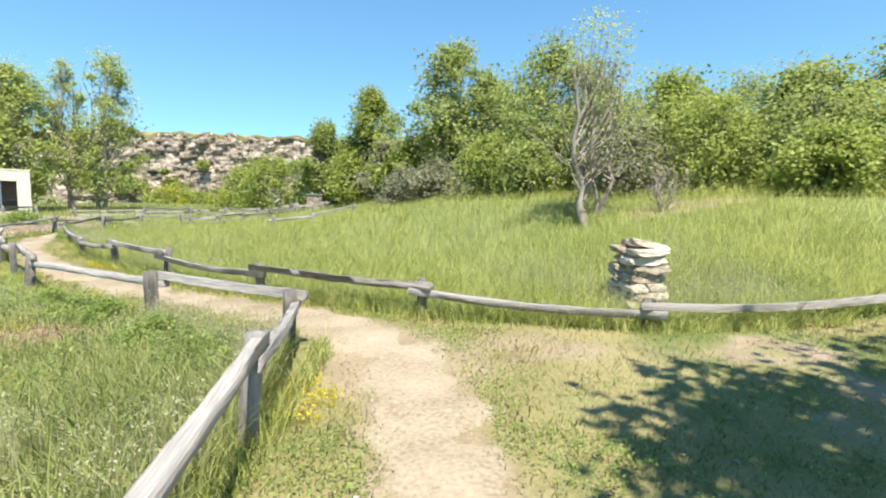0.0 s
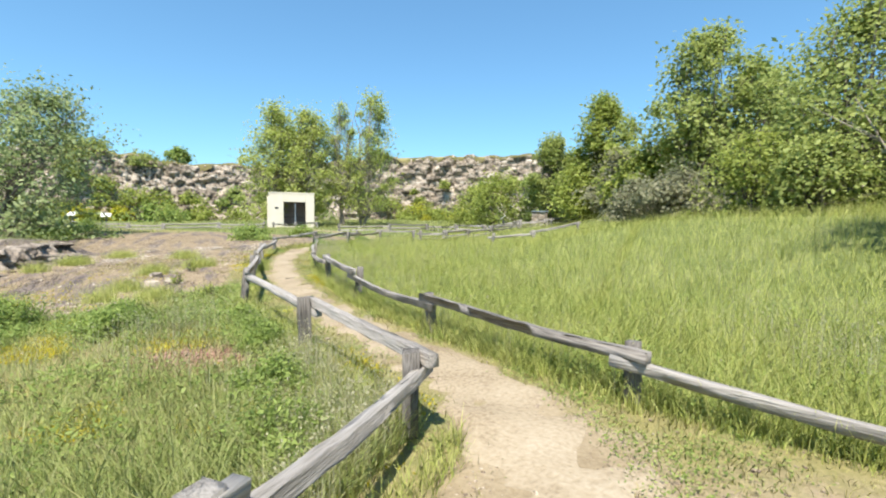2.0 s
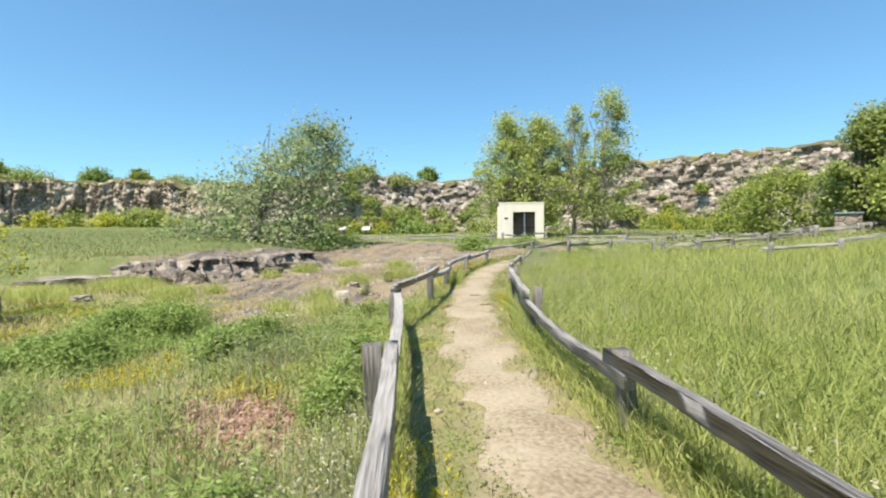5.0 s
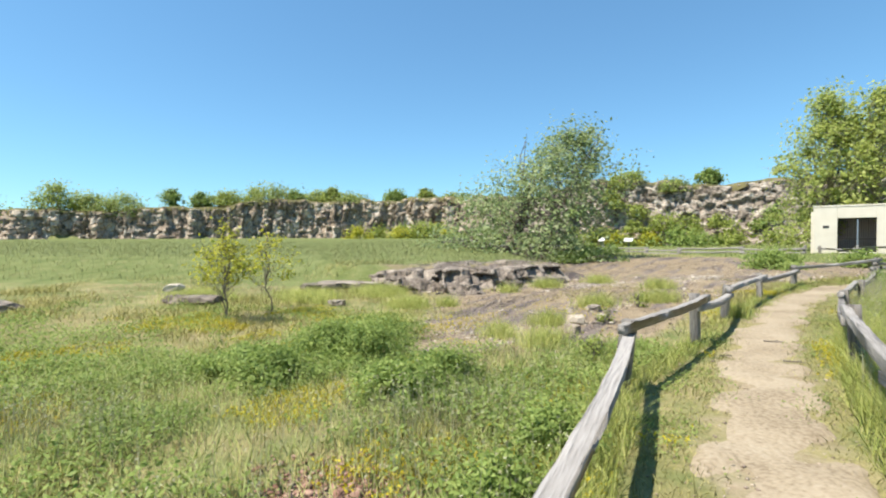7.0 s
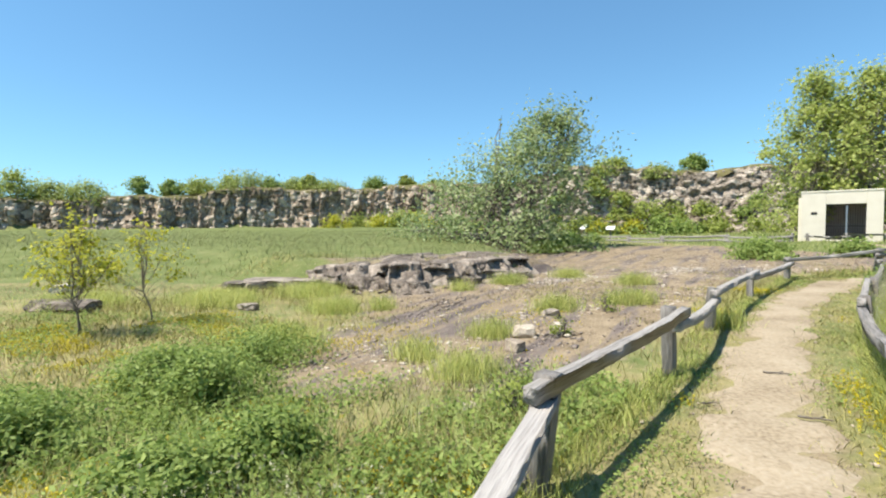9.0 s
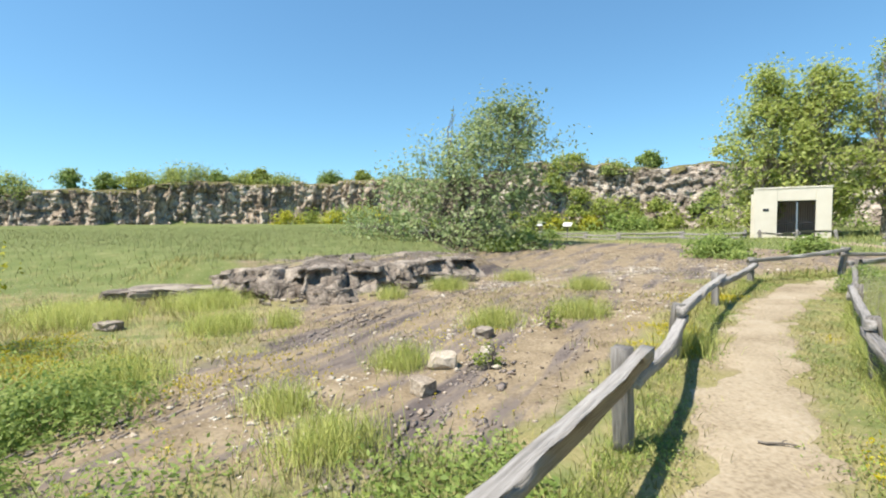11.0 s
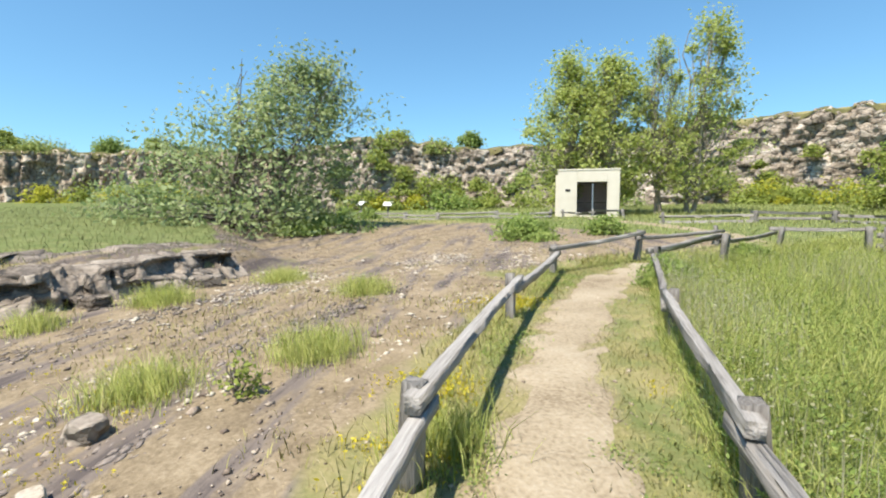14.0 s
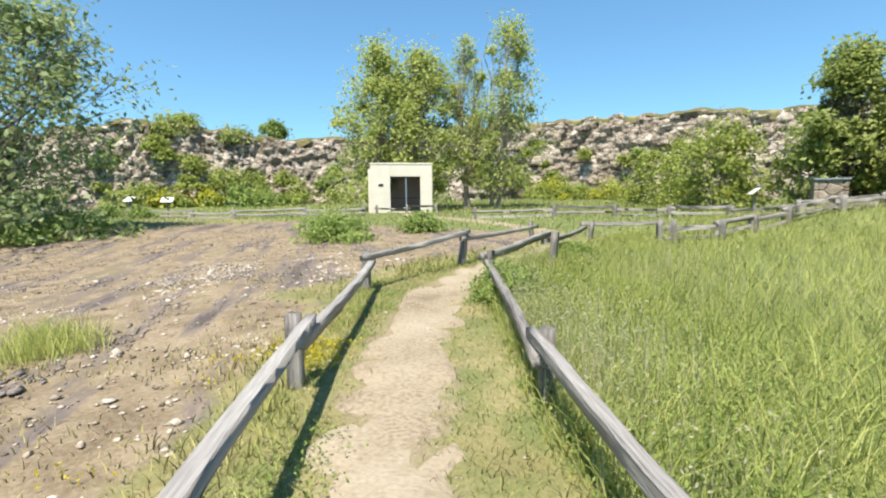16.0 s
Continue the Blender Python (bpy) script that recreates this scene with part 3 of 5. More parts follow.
def cliff(name, first, last, label, seed, mat, upright, lean, talus):
    """A broken rock face of jointed blocks, from one point of the foot's line to another. upright: the share of tall columns against beds."""
    gap = 0.22
    line = spline([(x, y, h) for x, y, h in CLIFF[first:last + 1]], gap)
    rows = 54
    T = np.gradient(line[:, :2], axis=0)
    T /= np.linalg.norm(T, axis=1, keepdims=True)
    out = np.stack([T[:, 1], -T[:, 0]], 1)
    co = np.empty((len(line), rows, 3))
    for i, ((x, y, h), o) in enumerate(zip(line, out)):
        z0 = float(ground(x, y)) - 0.4
        s = i * gap
        ragged = 1 + 0.10 * noise.noise((s * 0.11, seed, 2.0)) + 0.05 * noise.cell((s * 0.5, seed, 4.0))
        for j in range(rows):
            f = j / (rows - 1)
            z = f * (h + 0.5) * ragged
            warp = 0.7 * noise.noise((s * 0.25, z * 0.22, seed)) + 0.22 * noise.noise((s * 0.9, z * 0.8, seed + 3))
            bed = math.floor(z * (0.95 - 0.45 * upright) + 0.8 * noise.noise((s * 0.07, seed, 6.0)))
            fine = math.floor(z * 1.9 + 0.6 * noise.noise((s * 0.2, seed, 8.0)))
            wide = 0.45 + 0.55 * upright
            d = 0.70 * upright * prism(s * 0.55 + warp, 0.0, seed, 2.2)
            d += (0.50 - 0.20 * upright) * prism(s * 0.9 * wide + warp * 1.3 * wide + 0.37 * bed, bed, seed + 5, 2.0)
            d += 0.24 * prism(s * 1.7 * wide + warp * wide + 0.61 * fine, fine, seed + 9, 2.0)
            crack = abs(noise.noise((s * 0.8 + warp, seed + 2.0, z * (0.12 + 0.5 * (1 - upright)))))
            d -= (0.15 + 0.40 * upright) * max(0.0, 1 - crack * 7.0)
            d += 0.22 * noise.fractal((s * 0.45 + seed, z * 0.5, 0.0), 1.0, 2.0, 5)
            gully = max(0.0, noise.noise((s * 0.085, seed + 1.5, z * 0.03)) - 0.15)
            d += talus * (1 - f) ** 2.0 * (0.45 + 0.9 * noise.noise((s * 0.10, seed, 0.0)) + 2.2 * gully) + 0.25 * (1 - f) * noise.cell((s * 1.1, seed, z * 1.6))
            d -= lean * f * (1 + 0.8 * gully)
            co[i, j] = (x + o[0] * d, y + o[1] * d, z0 + z + 0.10 * noise.noise((s * 0.9, z * 2, seed)))
        # no hollow deeper than a small overhang
        reach = (co[i, :, 0] - x) * o[0] + (co[i, :, 1] - y) * o[1]
        for j in range(rows - 2, -1, -1):
            low = reach[j + 1] - 0.25
            if reach[j] < low:
                co[i, j, :2] += o * (low - reach[j])
                reach[j] = low
        co[i, -1, :2] -= o * 0.6
    k = rows
    I, J = np.meshgrid(np.arange(len(line) - 1), np.arange(rows - 1), indexing="ij")
    I, J = I.ravel(), J.ravel()
    F = np.stack([I * k + J, (I + 1) * k + J, (I + 1) * k + J + 1, I * k + J + 1], 1)
    rim = co[:, -1].copy()
    for _ in range(5):
        rim[1:-1] = (rim[:-2] + rim[1:-1] + rim[2:]) / 3
    ob = new(name, mesh_from(name, co.reshape(-1, 3), F, mat))
    tagged(ob, label, "cliff", kind="structure")
    # turf that hangs over the rim, raggedly
    hang = np.array([0.15 + 0.9 * max(0.0, noise.noise((i * gap * 0.22, seed, 1.0))) + 0.2 * noise.noise((i * gap * 0.9, seed, 5.0)) for i in range(len(line))])
    turf = np.empty((len(line), 5, 3))
    for j, (d, dz) in enumerate(((0.75, 0.0), (0.55, 0.0), (0.1, 0.14), (-1.2, 0.30), (-4.5, 0.12))):
        turf[:, j, :2] = rim[:, :2] + out * d
        turf[:, j, 2] = rim[:, 2] + dz + 0.08 * np.sin(np.arange(len(line)) * 0.31 + j)
    turf[:, 0, 2] -= 0.25 + 1.3 * hang
    turf[:, 1, 2] -= 0.05 + 0.5 * hang
    turf[:, 4, 2] = land(turf[:, 4, 0], turf[:, 4, 1]) - 0.1
    I, J = np.meshgrid(np.arange(len(line) - 1), np.arange(4), indexing="ij")
    I, J = I.ravel(), J.ravel()
    F = np.stack([I * 5 + J, (I + 1) * 5 + J, (I + 1) * 5 + J + 1, I * 5 + J + 1], 1)
    part("turf_rim", mesh_from("turf_rim", turf.reshape(-1, 3), F, M_HEATH, True), ob, "dry brownish turf along the rim")


cliff("cliff_west", 0, 6, "long low grey and ochre quarry cliff with vertical joints", 3.0, M_CLIFF, 1.0, 0.8, 2.0)
cliff("cliff_corner", 6, 10, "broken pale quarry cliff with ledges and tumbled blocks", 11.0, M_CLIFF2, 0.35, 2.6, 4.2)
cliff("cliff_north", 10, 16, "layered pale quarry face below a dry grassy hilltop", 23.0, M_CLIFF2, 0.2, 1.8, 3.4)


# ---- fences ----
def loft(points, half_w, half_h, taper=0.0, rough=0.008, seed=0):
    """A hewn timber along points: eight-sided with soft corners, uneven faces, closed ends."""
    P = np.array(points, float)
    n = len(P)
    T = np.gradient(P, axis=0)
    T /= np.linalg.norm(T, axis=1, keepdims=True)
    up = np.array([0, 0, 1.0]) if abs(T[0][2]) < 0.8 else np.array([1.0, 0, 0])
    S = np.cross(T, up)
    S /= np.linalg.norm(S, axis=1, keepdims=True)
    U = np.cross(S, T)
    c = 0.93
    prof = np.array([(1, c), (c, 1), (-c, 1), (-1, c), (-1, -c), (-c, -1), (c, -1), (1, -c)])
    r = np.random.default_rng(seed)
    wob = r.normal(0, rough, (n, 8, 2)) + r.normal(0, rough, (1, 8, 2))
    co = np.empty((n, 8, 3))
    for i in range(n):
        k = 1 - taper * i / (n - 1)
        for j in range(8):
            co[i, j] = P[i] + S[i] * (prof[j, 0] * half_w * k + wob[i, j, 0]) + U[i] * (prof[j, 1] * half_h * k + wob[i, j, 1])
    I, J = np.meshgrid(np.arange(n - 1), np.arange(8), indexing="ij")
    I, J = I.ravel(), J.ravel()
    Kk = (J + 1) % 8
    F = np.stack([I * 8 + J, I * 8 + Kk, (I + 1) * 8 + Kk, (I + 1) * 8 + J], 1)
    ends = [np.array([[7, 6, 5, 4, 3, 2, 1, 0]]), np.array([[(n - 1) * 8 + j for j in range(8)]])]
    return co.reshape(-1, 3), [F[:, ::-1]] + [e[:, ::-1] for e in ends]


def rail_fence(posts, side, label, seed, size=0.054, post_half=0.064, rails=1):
    """A post-and-rail fence. side: +1 or -1, on which side of the posts the rails are fixed. Rails lap over one another at each post."""
    r = np.random.default_rng(seed)
    x0, y0, _ = posts[0]
    thing = new("rail_fence")
    thing.location = (x0, y0, float(ground(x0, y0)))
    base = np.array(thing.location)
    tagged(thing, label, "fence", group="low rail fences")
    P = np.array(posts, float)
    for i, (x, y, top) in enumerate(posts):
        g = float(ground(x, y)) - 0.15
        lean = r.normal(0, 0.015, 2)
        m = 5
        pts = [(0.0 + lean[0] * k, lean[1] * k, g + (top - g) * k / (m - 1)) for k in range(m)]
        co, F = loft(pts, post_half * r.uniform(0.85, 1.15), post_half * r.uniform(0.85, 1.15), 0.06, 0.004, seed * 100 + i)
        a = P[min(i + 1, len(P) - 1)] - P[max(i - 1, 0)]
        me = mesh_from("post", co - np.array([0, 0, g]), F, M_WOOD)
        part("post", me, thing, m=Matrix.Translation((x - base[0], y - base[1], g - base[2])) @ Matrix.Rotation(math.atan2(a[1], a[0]) + r.normal(0, 0.12), 4, "Z"))
    for i in range(len(P) - 1):
        a, b = P[i], P[i + 1]
        d = (b - a)[:2]
        ln = np.linalg.norm(d)
        d /= ln
        nrm = np.array([-d[1], d[0]]) * side
        for lev in range(rails):
            # every other rail lies on top of its neighbours' ends
            drop = 0.30 * lev + (0.075 if i % 2 else 0.185) * size / 0.054
            zs, ze = a[2] - drop, b[2] - drop
            sag = -0.016 * ln * r.uniform(0.1, 1.3)
            bow = r.normal(0, 0.008) * ln
            wave, phase = r.normal(0, 0.012), r.uniform(0, 6)
            pts = []
            for t in np.linspace(-0.20 / ln, 1 + 0.18 / ln, 18):
                q = a[:2] + (b - a)[:2] * t + nrm * (post_half + size * 0.75 + bow * math.sin(math.pi * min(1, max(0, t))) + wave * 0.6 * math.sin(7 * t + phase))
                pts.append((q[0], q[1], zs + (ze - zs) * t + sag * math.sin(math.pi * min(1, max(0, t))) + wave * math.sin(5 * t + phase) + r.normal(0, 0.0025)))
            co, F = loft(pts, size * 0.86 * r.uniform(0.9, 1.1), size * r.uniform(0.88, 1.05), r.normal(0.05, 0.08), 0.003, seed * 77 + i * 3 + lev)
            ang = math.atan2(d[1], d[0])
            mid = np.array([*((a + b)[:2] / 2), (zs + ze) / 2])
            rot = np.array([[math.cos(ang), math.sin(ang), 0], [-math.sin(ang), math.cos(ang), 0], [0, 0, 1]])
            part("rail", mesh_from("rail", (co - mid) @ rot.T, F, M_WOODX), thing, m=Matrix.Translation(Vector(mid - base)) @ Matrix.Rotation(ang, 4, "Z"))
    return thing


rail_fence(LEFT, -1, "low fence of weathered grey posts and sagging single rails", 5)
rail_fence(RIGHT, 1, "low fence of weathered grey posts and single rails along the meadow", 6)
gz = lambda x, y, h: (x, y, float(ground(x, y)) + h)
rail_fence([gz(-35.9, 35.6, .62), gz(-38.9, 33.0, .62), gz(-42.1, 29.7, .62), gz(-44.8, 28.2, .62), gz(-49.1, 25.9, .62), gz(-52.2, 22.5, .62), gz(-54.7, 20.1, .62), gz(-57, 16, .62), gz(-59, 12, .62)],
           1, "long pale weathered rail fence below the quarry cliff", 8, 0.07, 0.08, 2)
rail_fence([gz(-35.0, 36.1, .6), gz(-33.5, 37.5, .6), gz(-32.0, 38.9, .6)], 1, "short low rail fence before the concrete shelter", 9, 0.07, 0.08)
rail_fence([gz(-25.9, 34.7, .62), gz(-22.75, 37.7, .62), gz(-20.1, 39.8, .62), gz(-17.4, 40.2, .62), gz(-14.7, 40.1, .62), gz(-11.9, 39.3, .62), gz(-8.7, 39.4, .62)],
           1, "weathered rail fence along the far path", 10, 0.07, 0.08, 2)
rail_fence([(-14.6, 28.7, 1.12), gz(-13.6, 30.4, .62), gz(-12.9, 32.6, .62), gz(-12.1, 35.0, .62), gz(-10.6, 37.1, .64), gz(-9.1, 39.4, .64), gz(-6.8, 41.8, .64), gz(-4.2, 43.8, .64)],
           1, "weathered rail fence climbing the meadow", 12, 0.07, 0.08, 2)
rail_fence([gz(-9.6, 28.2, .66), gz(-7.4, 29.4, .66), gz(-5.0, 30.2, .66)], 1, "short weathered rail fence in the tall meadow", 13, 0.07, 0.08)


# ---- concrete shelter ----
def shelter():
    """A flat-roofed cream concrete box with a wide barred opening."""
    front_l, front_r = np.array((-36.0, 36.45)), np.array((-33.0, 39.6))
    d = front_r - front_l
    w, dep, hgt, t = float(np.linalg.norm(d)), 3.2, 3.38, 0.25
    z = float(ground(*(front_l + front_r) / 2)) + 0.0
    thing = new("shelter")
    thing.matrix_basis = Matrix.Translation((front_l[0], front_l[1], z)) @ Matrix.Rotation(math.atan2(d[1], d[0]), 4, "Z")
    tagged(thing, "small cream rendered concrete shelter with a barred opening", "shelter")
    a, b, top = 1.38, 3.50, 2.55
    def wall(x0, x1, y0, y1, z0, z1, name="wall", mat=M_WALL):
        return part(name, box_mesh(name, x1 - x0, y1 - y0, z1 - z0, mat, 0.02, ((x0 + x1) / 2, (y0 + y1) / 2, (z0 + z1) / 2)), thing)
    wall(0, a, 0, t, -0.3, hgt)
    wall(b, w, 0, t, -0.3, hgt)
    wall(a, b, 0, t, top, hgt)
    wall(a, b, 0.004, t, -0.3, 0.10, "threshold")
    wall(0, t, t, dep, -0.3, hgt)
    wall(w - t, w, t, dep, -0.3, hgt)
    wall(t, w - t, dep - t, dep, -0.3, hgt, "back_wall", M_DARK)
    wall(-0.03, w + 0.03, -0.03, dep + 0.03, hgt, hgt + 0.12, "roof_slab")
    wall(-0.16, 0.0, 0.3, dep, -0.3, hgt - 0.3, "buttress")
    wall(t, w - t, t, dep - t, 0.0, 0.06, "floor_slab", M_DARK)
    gate = new("gate")
    gate.parent = thing
    gate["label"] = "dark iron bar gate with a pale centre post"
    for i in range(17):
        x = a + 0.06 + (b - a - 0.12) * i / 16
        co, F = tube([(x, 0.16, 0.12), (x, 0.16, 1.2), (x, 0.16, top - 0.03)], [0.014] * 3, 6)
        part("bar", mesh_from("bar", co, F, M_IRON), gate)
    for zz in (0.16, 1.05, top - 0.06):
        part("crossbar", box_mesh("crossbar", b - a, 0.03, 0.05, M_IRON, 0.004, ((a + b) / 2, 0.16, zz)), gate)
    part("centre_post", box_mesh("centre_post", 0.09, 0.06, top - 0.2, M_BLUE, 0.006, ((a + b) / 2 + 0.05, 0.10, (top + 0.0) / 2)), gate, "pale grey-blue steel post")
    part("plaque", box_mesh("plaque", 0.34, 0.03, 0.16, M_IRON, 0.005, (0.72, -0.016, 1.95)), thing, "small dark plaque")


shelter()


def info_board(x, y, turn, h=1.15):
    thing = new("info_board")
    thing.matrix_basis = Matrix.Translation((x, y, float(ground(x, y)))) @ Matrix.Rotation(turn, 4, "Z")
    tagged(thing, "white slanted information panel on a dark post by the fence", "sign", group="information boards")
    part("post", box_mesh("post", 0.12, 0.10, h, M_WOOD, 0.01, (0, 0, h / 2)), thing)
    bm = bmesh.new()
    bmesh.ops.create_cube(bm, size=1, matrix=Matrix.Translation((0, -0.05, h + 0.12)) @ Matrix.Rotation(radians(38), 4, "X") @ Matrix.Diagonal((0.8, 0.55, 0.05, 1)))
    bmesh.ops.bevel(bm, geom=bm.edges[:], offset=0.008, segments=1, affect="EDGES")
    part("panel", bm_mesh("panel", bm, M_PANEL), thing, "white printed panel")


info_board(-50.2, 26.3, radians(20))
info_board(-47.4, 27.7, radians(50))
info_board(-14.0, 43.2, radians(-70))


def table_shelter():
    x, y = -11.0, 44.5
    thing = new("low_shelter")
    thing.matrix_basis = Matrix.Translation((x, y, float(ground(x, y)))) @ Matrix.Rotation(radians(12), 4, "Z")
    tagged(thing, "low stone shelter with a flat grey roof beyond the meadow", "shelter")
    part("roof", box_mesh("roof", 1.5, 1.3, 0.10, M_BLUE, 0.02, (0, 0, 1.40)), thing, "flat grey painted roof")
    for sx, sy, lx, ly in ((-0.6, 0, 0.2, 1.15), (0.6, 0, 0.2, 1.15), (0, 0.48, 1.0, 0.19), (0, -0.45, 1.0, 0.19)):
        part("wall", box_mesh("wall", lx, ly, 1.50, M_ROCK, 0.03, (sx, sy, 0.61), 0.012), thing)


table_shelter()


# ---- rock outcrop and stones ----
def outcrop():
    """The broken ledge of bedrock at the edge of the bench: blocks under thin cap slabs."""
    thing = new("rock_outcrop")
    thing.location = (-18.9, 8.4, float(ground(-18.2, 8.4)))
    tagged(thing, "long weathered grey limestone ledge with broken blocks and dark hollows", "rock")
    base = Vector(thing.location)
    r = np.random.default_rng(21)
    kinds = [rock_mesh("block", 1, 1, 1, M_ROCK, 40 + i, 7) for i in range(9)]
    def put(x, y, z, sx, sy, sz, rot, tilt=0.0):
        part("block", kinds[int(r.integers(len(kinds)))], thing,
             m=Matrix.Translation(Vector((x, y, z)) - base) @ Matrix.Rotation(rot, 4, "Z") @ Matrix.Rotation(tilt, 4, "X") @ Matrix.Diagonal((sx, sy, sz, 1)))
    # one broken face of jointed blocks under a flat slabby top that runs back into the bench
    ys = np.arange(4.7, 13.05, 0.05)
    prof = [(0.0, k) for k in np.linspace(0.0, 1.0, 17)] + [(b, 1.0) for b in (0.06, 0.16, 0.3, 0.5, 0.75, 1.05, 1.4, 1.8, 2.2, 2.7)]
    co = np.empty((len(ys), len(prof), 3))
    for a, y in enumerate(ys):
        recess = 0.5 * math.exp(-((y - 5.4) / 1.2) ** 2)
        fx = float(ledge(y)) - recess
        n2 = Vector((0.82, 0.57, 0)) if y > 8.5 else Vector((0.99, -0.14, 0))
        g0, g1 = float(ground(fx + 0.9, y)) - 0.12, float(ground(fx - 2.2, y)) + 0.05
        low = min(1.0, max(0.0, (y - 4.4) / 1.8)) * min(1.0, max(0.15, (13.2 - y) / 0.5))
        rise = 0.15 * low
        hi = (g1 - g0) * (0.55 + 0.45 * low) - rise + 0.08 * noise.noise((y * 0.7, 4.0, 0.0)) + 0.07 * noise.cell((y * 1.1, 1.0, 0.0))
        s = y * 1.3
        foot = 0.45 + 0.7 * math.exp(-((y - 8.2) / 1.1) ** 2) + 0.5 * max(0.0, noise.noise((s * 0.5, 21.0, 0.0)))
        for b, (back, f) in enumerate(prof):
            z = f * hi
            warp = 0.5 * noise.noise((s * 0.5, z * 0.9, 31.0))
            bed = math.floor(z * 3.2 + 0.5 * noise.noise((s * 0.3, 0.0, 7.0)))
            step = 0.30 * prism(s * 0.8 + warp, 0.0, 41.0, 2.0) + 0.24 * prism(s * 1.5 + warp + 0.4 * bed, bed, 43.0, 2.0) + 0.11 * prism(s * 3.3 + 0.6 * bed, bed, 47.0, 1.6)
            step += 0.10 * noise.fractal((s * 1.3, z * 3.0, 2.0), 1.0, 2.0, 4)
            # dark hollows below the cap slab
            hollow = max(0.0, noise.noise((s * 0.5 + 0.6, z * 0.9, 11.0)) - 0.24) * 1.0 * low * (1.0 if 0.55 < f < 0.88 else 0.1 if f < 0.95 else 0.0)
            cap = 0.03 if f > 0.9 else 0.0
            fade = 1.0 if back == 0 else max(0.0, 1 - back / 1.6)
            d = foot * (1 - f) ** 1.4 + step * fade + cap - 0.15 - 0.3 * f * f - hollow - back
            flat = math.floor(back * 1.6 + 0.8 * noise.noise((s * 0.35, back * 0.6, 9.0)))
            dz = 0.03 * noise.fractal((s * 1.6, back * 2.5, 3.0), 1.0, 2.0, 3) + ((0.06 * noise.cell((math.floor(s * 0.45 + 0.3 * flat) + 0.5, flat + 0.5, 8.0)) + rise * min(1.0, back / 2.0)) if back > 0 else 0)
            co[a, b] = (fx + n2.x * d - base.x, y + n2.y * d * 0.5 - base.y, g0 + z + dz - base.z)
    k = len(prof)
    I, J = np.meshgrid(np.arange(len(ys) - 1), np.arange(k - 1), indexing="ij")
    I, J = I.ravel(), J.ravel()
    part("rock_face", mesh_from("rock_face", co.reshape(-1, 3), np.stack([I * k + J, (I + 1) * k + J, (I + 1) * k + J + 1, I * k + J + 1], 1), M_ROCK), thing)
    for i in range(22):
        y = 3.6 + 9.2 * (i + r.uniform(0, 1)) / 22
        s = r.uniform(0.07, 0.18)
        x = float(ledge(y)) + r.uniform(0.5, 1.1)
        put(x, y, float(ground(x, y)) + s * 0.12, s * r.uniform(0.9, 1.7), s * r.uniform(0.7, 1.2), s * r.uniform(0.5, 0.9), r.uniform(0, 3), r.normal(0, 0.2))
    for x, y, sx, sy, sz, rot in ((-19.75, 4.0, 1.2, 2.0, 0.42, 0.15), (-19.45, 3.2, 0.8, 1.1, 0.34, 0.5), (-19.9, 4.9, 1.1, 1.2, 0.40, -0.2)):
        put(x, y, float(ground(x + 0.4, y)) + sz * 0.22, sx, sy, sz, rot)
    for x, y, s in ((-18.55, 8.35, 0.40), (-18.9, 7.6, 0.30), (-20.6, 12.0, 0.40), (-19.6, 10.2, 0.30)):
        put(x, y, float(ground(x, y)) + s * 0.26, s * 1.5, s * 1.2, s * 0.9, r.uniform(0, 3), r.normal(0, 0.12))


outcrop()


def stone(x, y, sx, sy, sz, mat, label, seed, turn=0.0):
    ob = new("stone", rock_mesh("stone", sx, sy, sz, mat, seed))
    ob.matrix_basis = Matrix.Translation((x, y, float(ground(x, y)) + sz * 0.33)) @ Matrix.Rotation(turn, 4, "Z")
    tagged(ob, label, "stone")


stone(-11.85, 9.52, 0.36, 0.26, 0.22, M_STONE, "pale cream limestone lying on rubble", 1, 0.4)
stone(-12.75, 9.93, 0.36, 0.30, 0.26, M_STONE, "pale cream limestone block lying on rubble", 2, 1.0)
stone(-12.95, 10.6, 0.22, 0.16, 0.14, M_STONE, "small pale limestone lying on rubble", 3, 0.2)
stone(-13.85, 10.75, 0.34, 0.24, 0.22, M_ROCK, "dark grey stone beside a grass tuft", 4, 0.7)
stone(-9.2, 8.4, 0.18, 0.14, 0.10, M_STONE, "small pale stone among dry grass", 5)
stone(-18.6, -1.2, 0.6, 0.45, 0.30, M_STONE, "pale limestone boulder in the field", 6)
stone(-15.7, 0.6, 1.5, 0.7, 0.30, M_ROCK, "flat grey rock slab half sunk in grass", 7, 1.3)
stone(-14.4, -3.6, 2.4, 1.0, 0.26, M_ROCK, "flat grey rock slab half sunk in grass", 8, 1.2)
stone(-16.2, 4.3, 0.45, 0.3, 0.18, M_ROCK, "flat grey rock slab half sunk in grass", 9, 1.2)


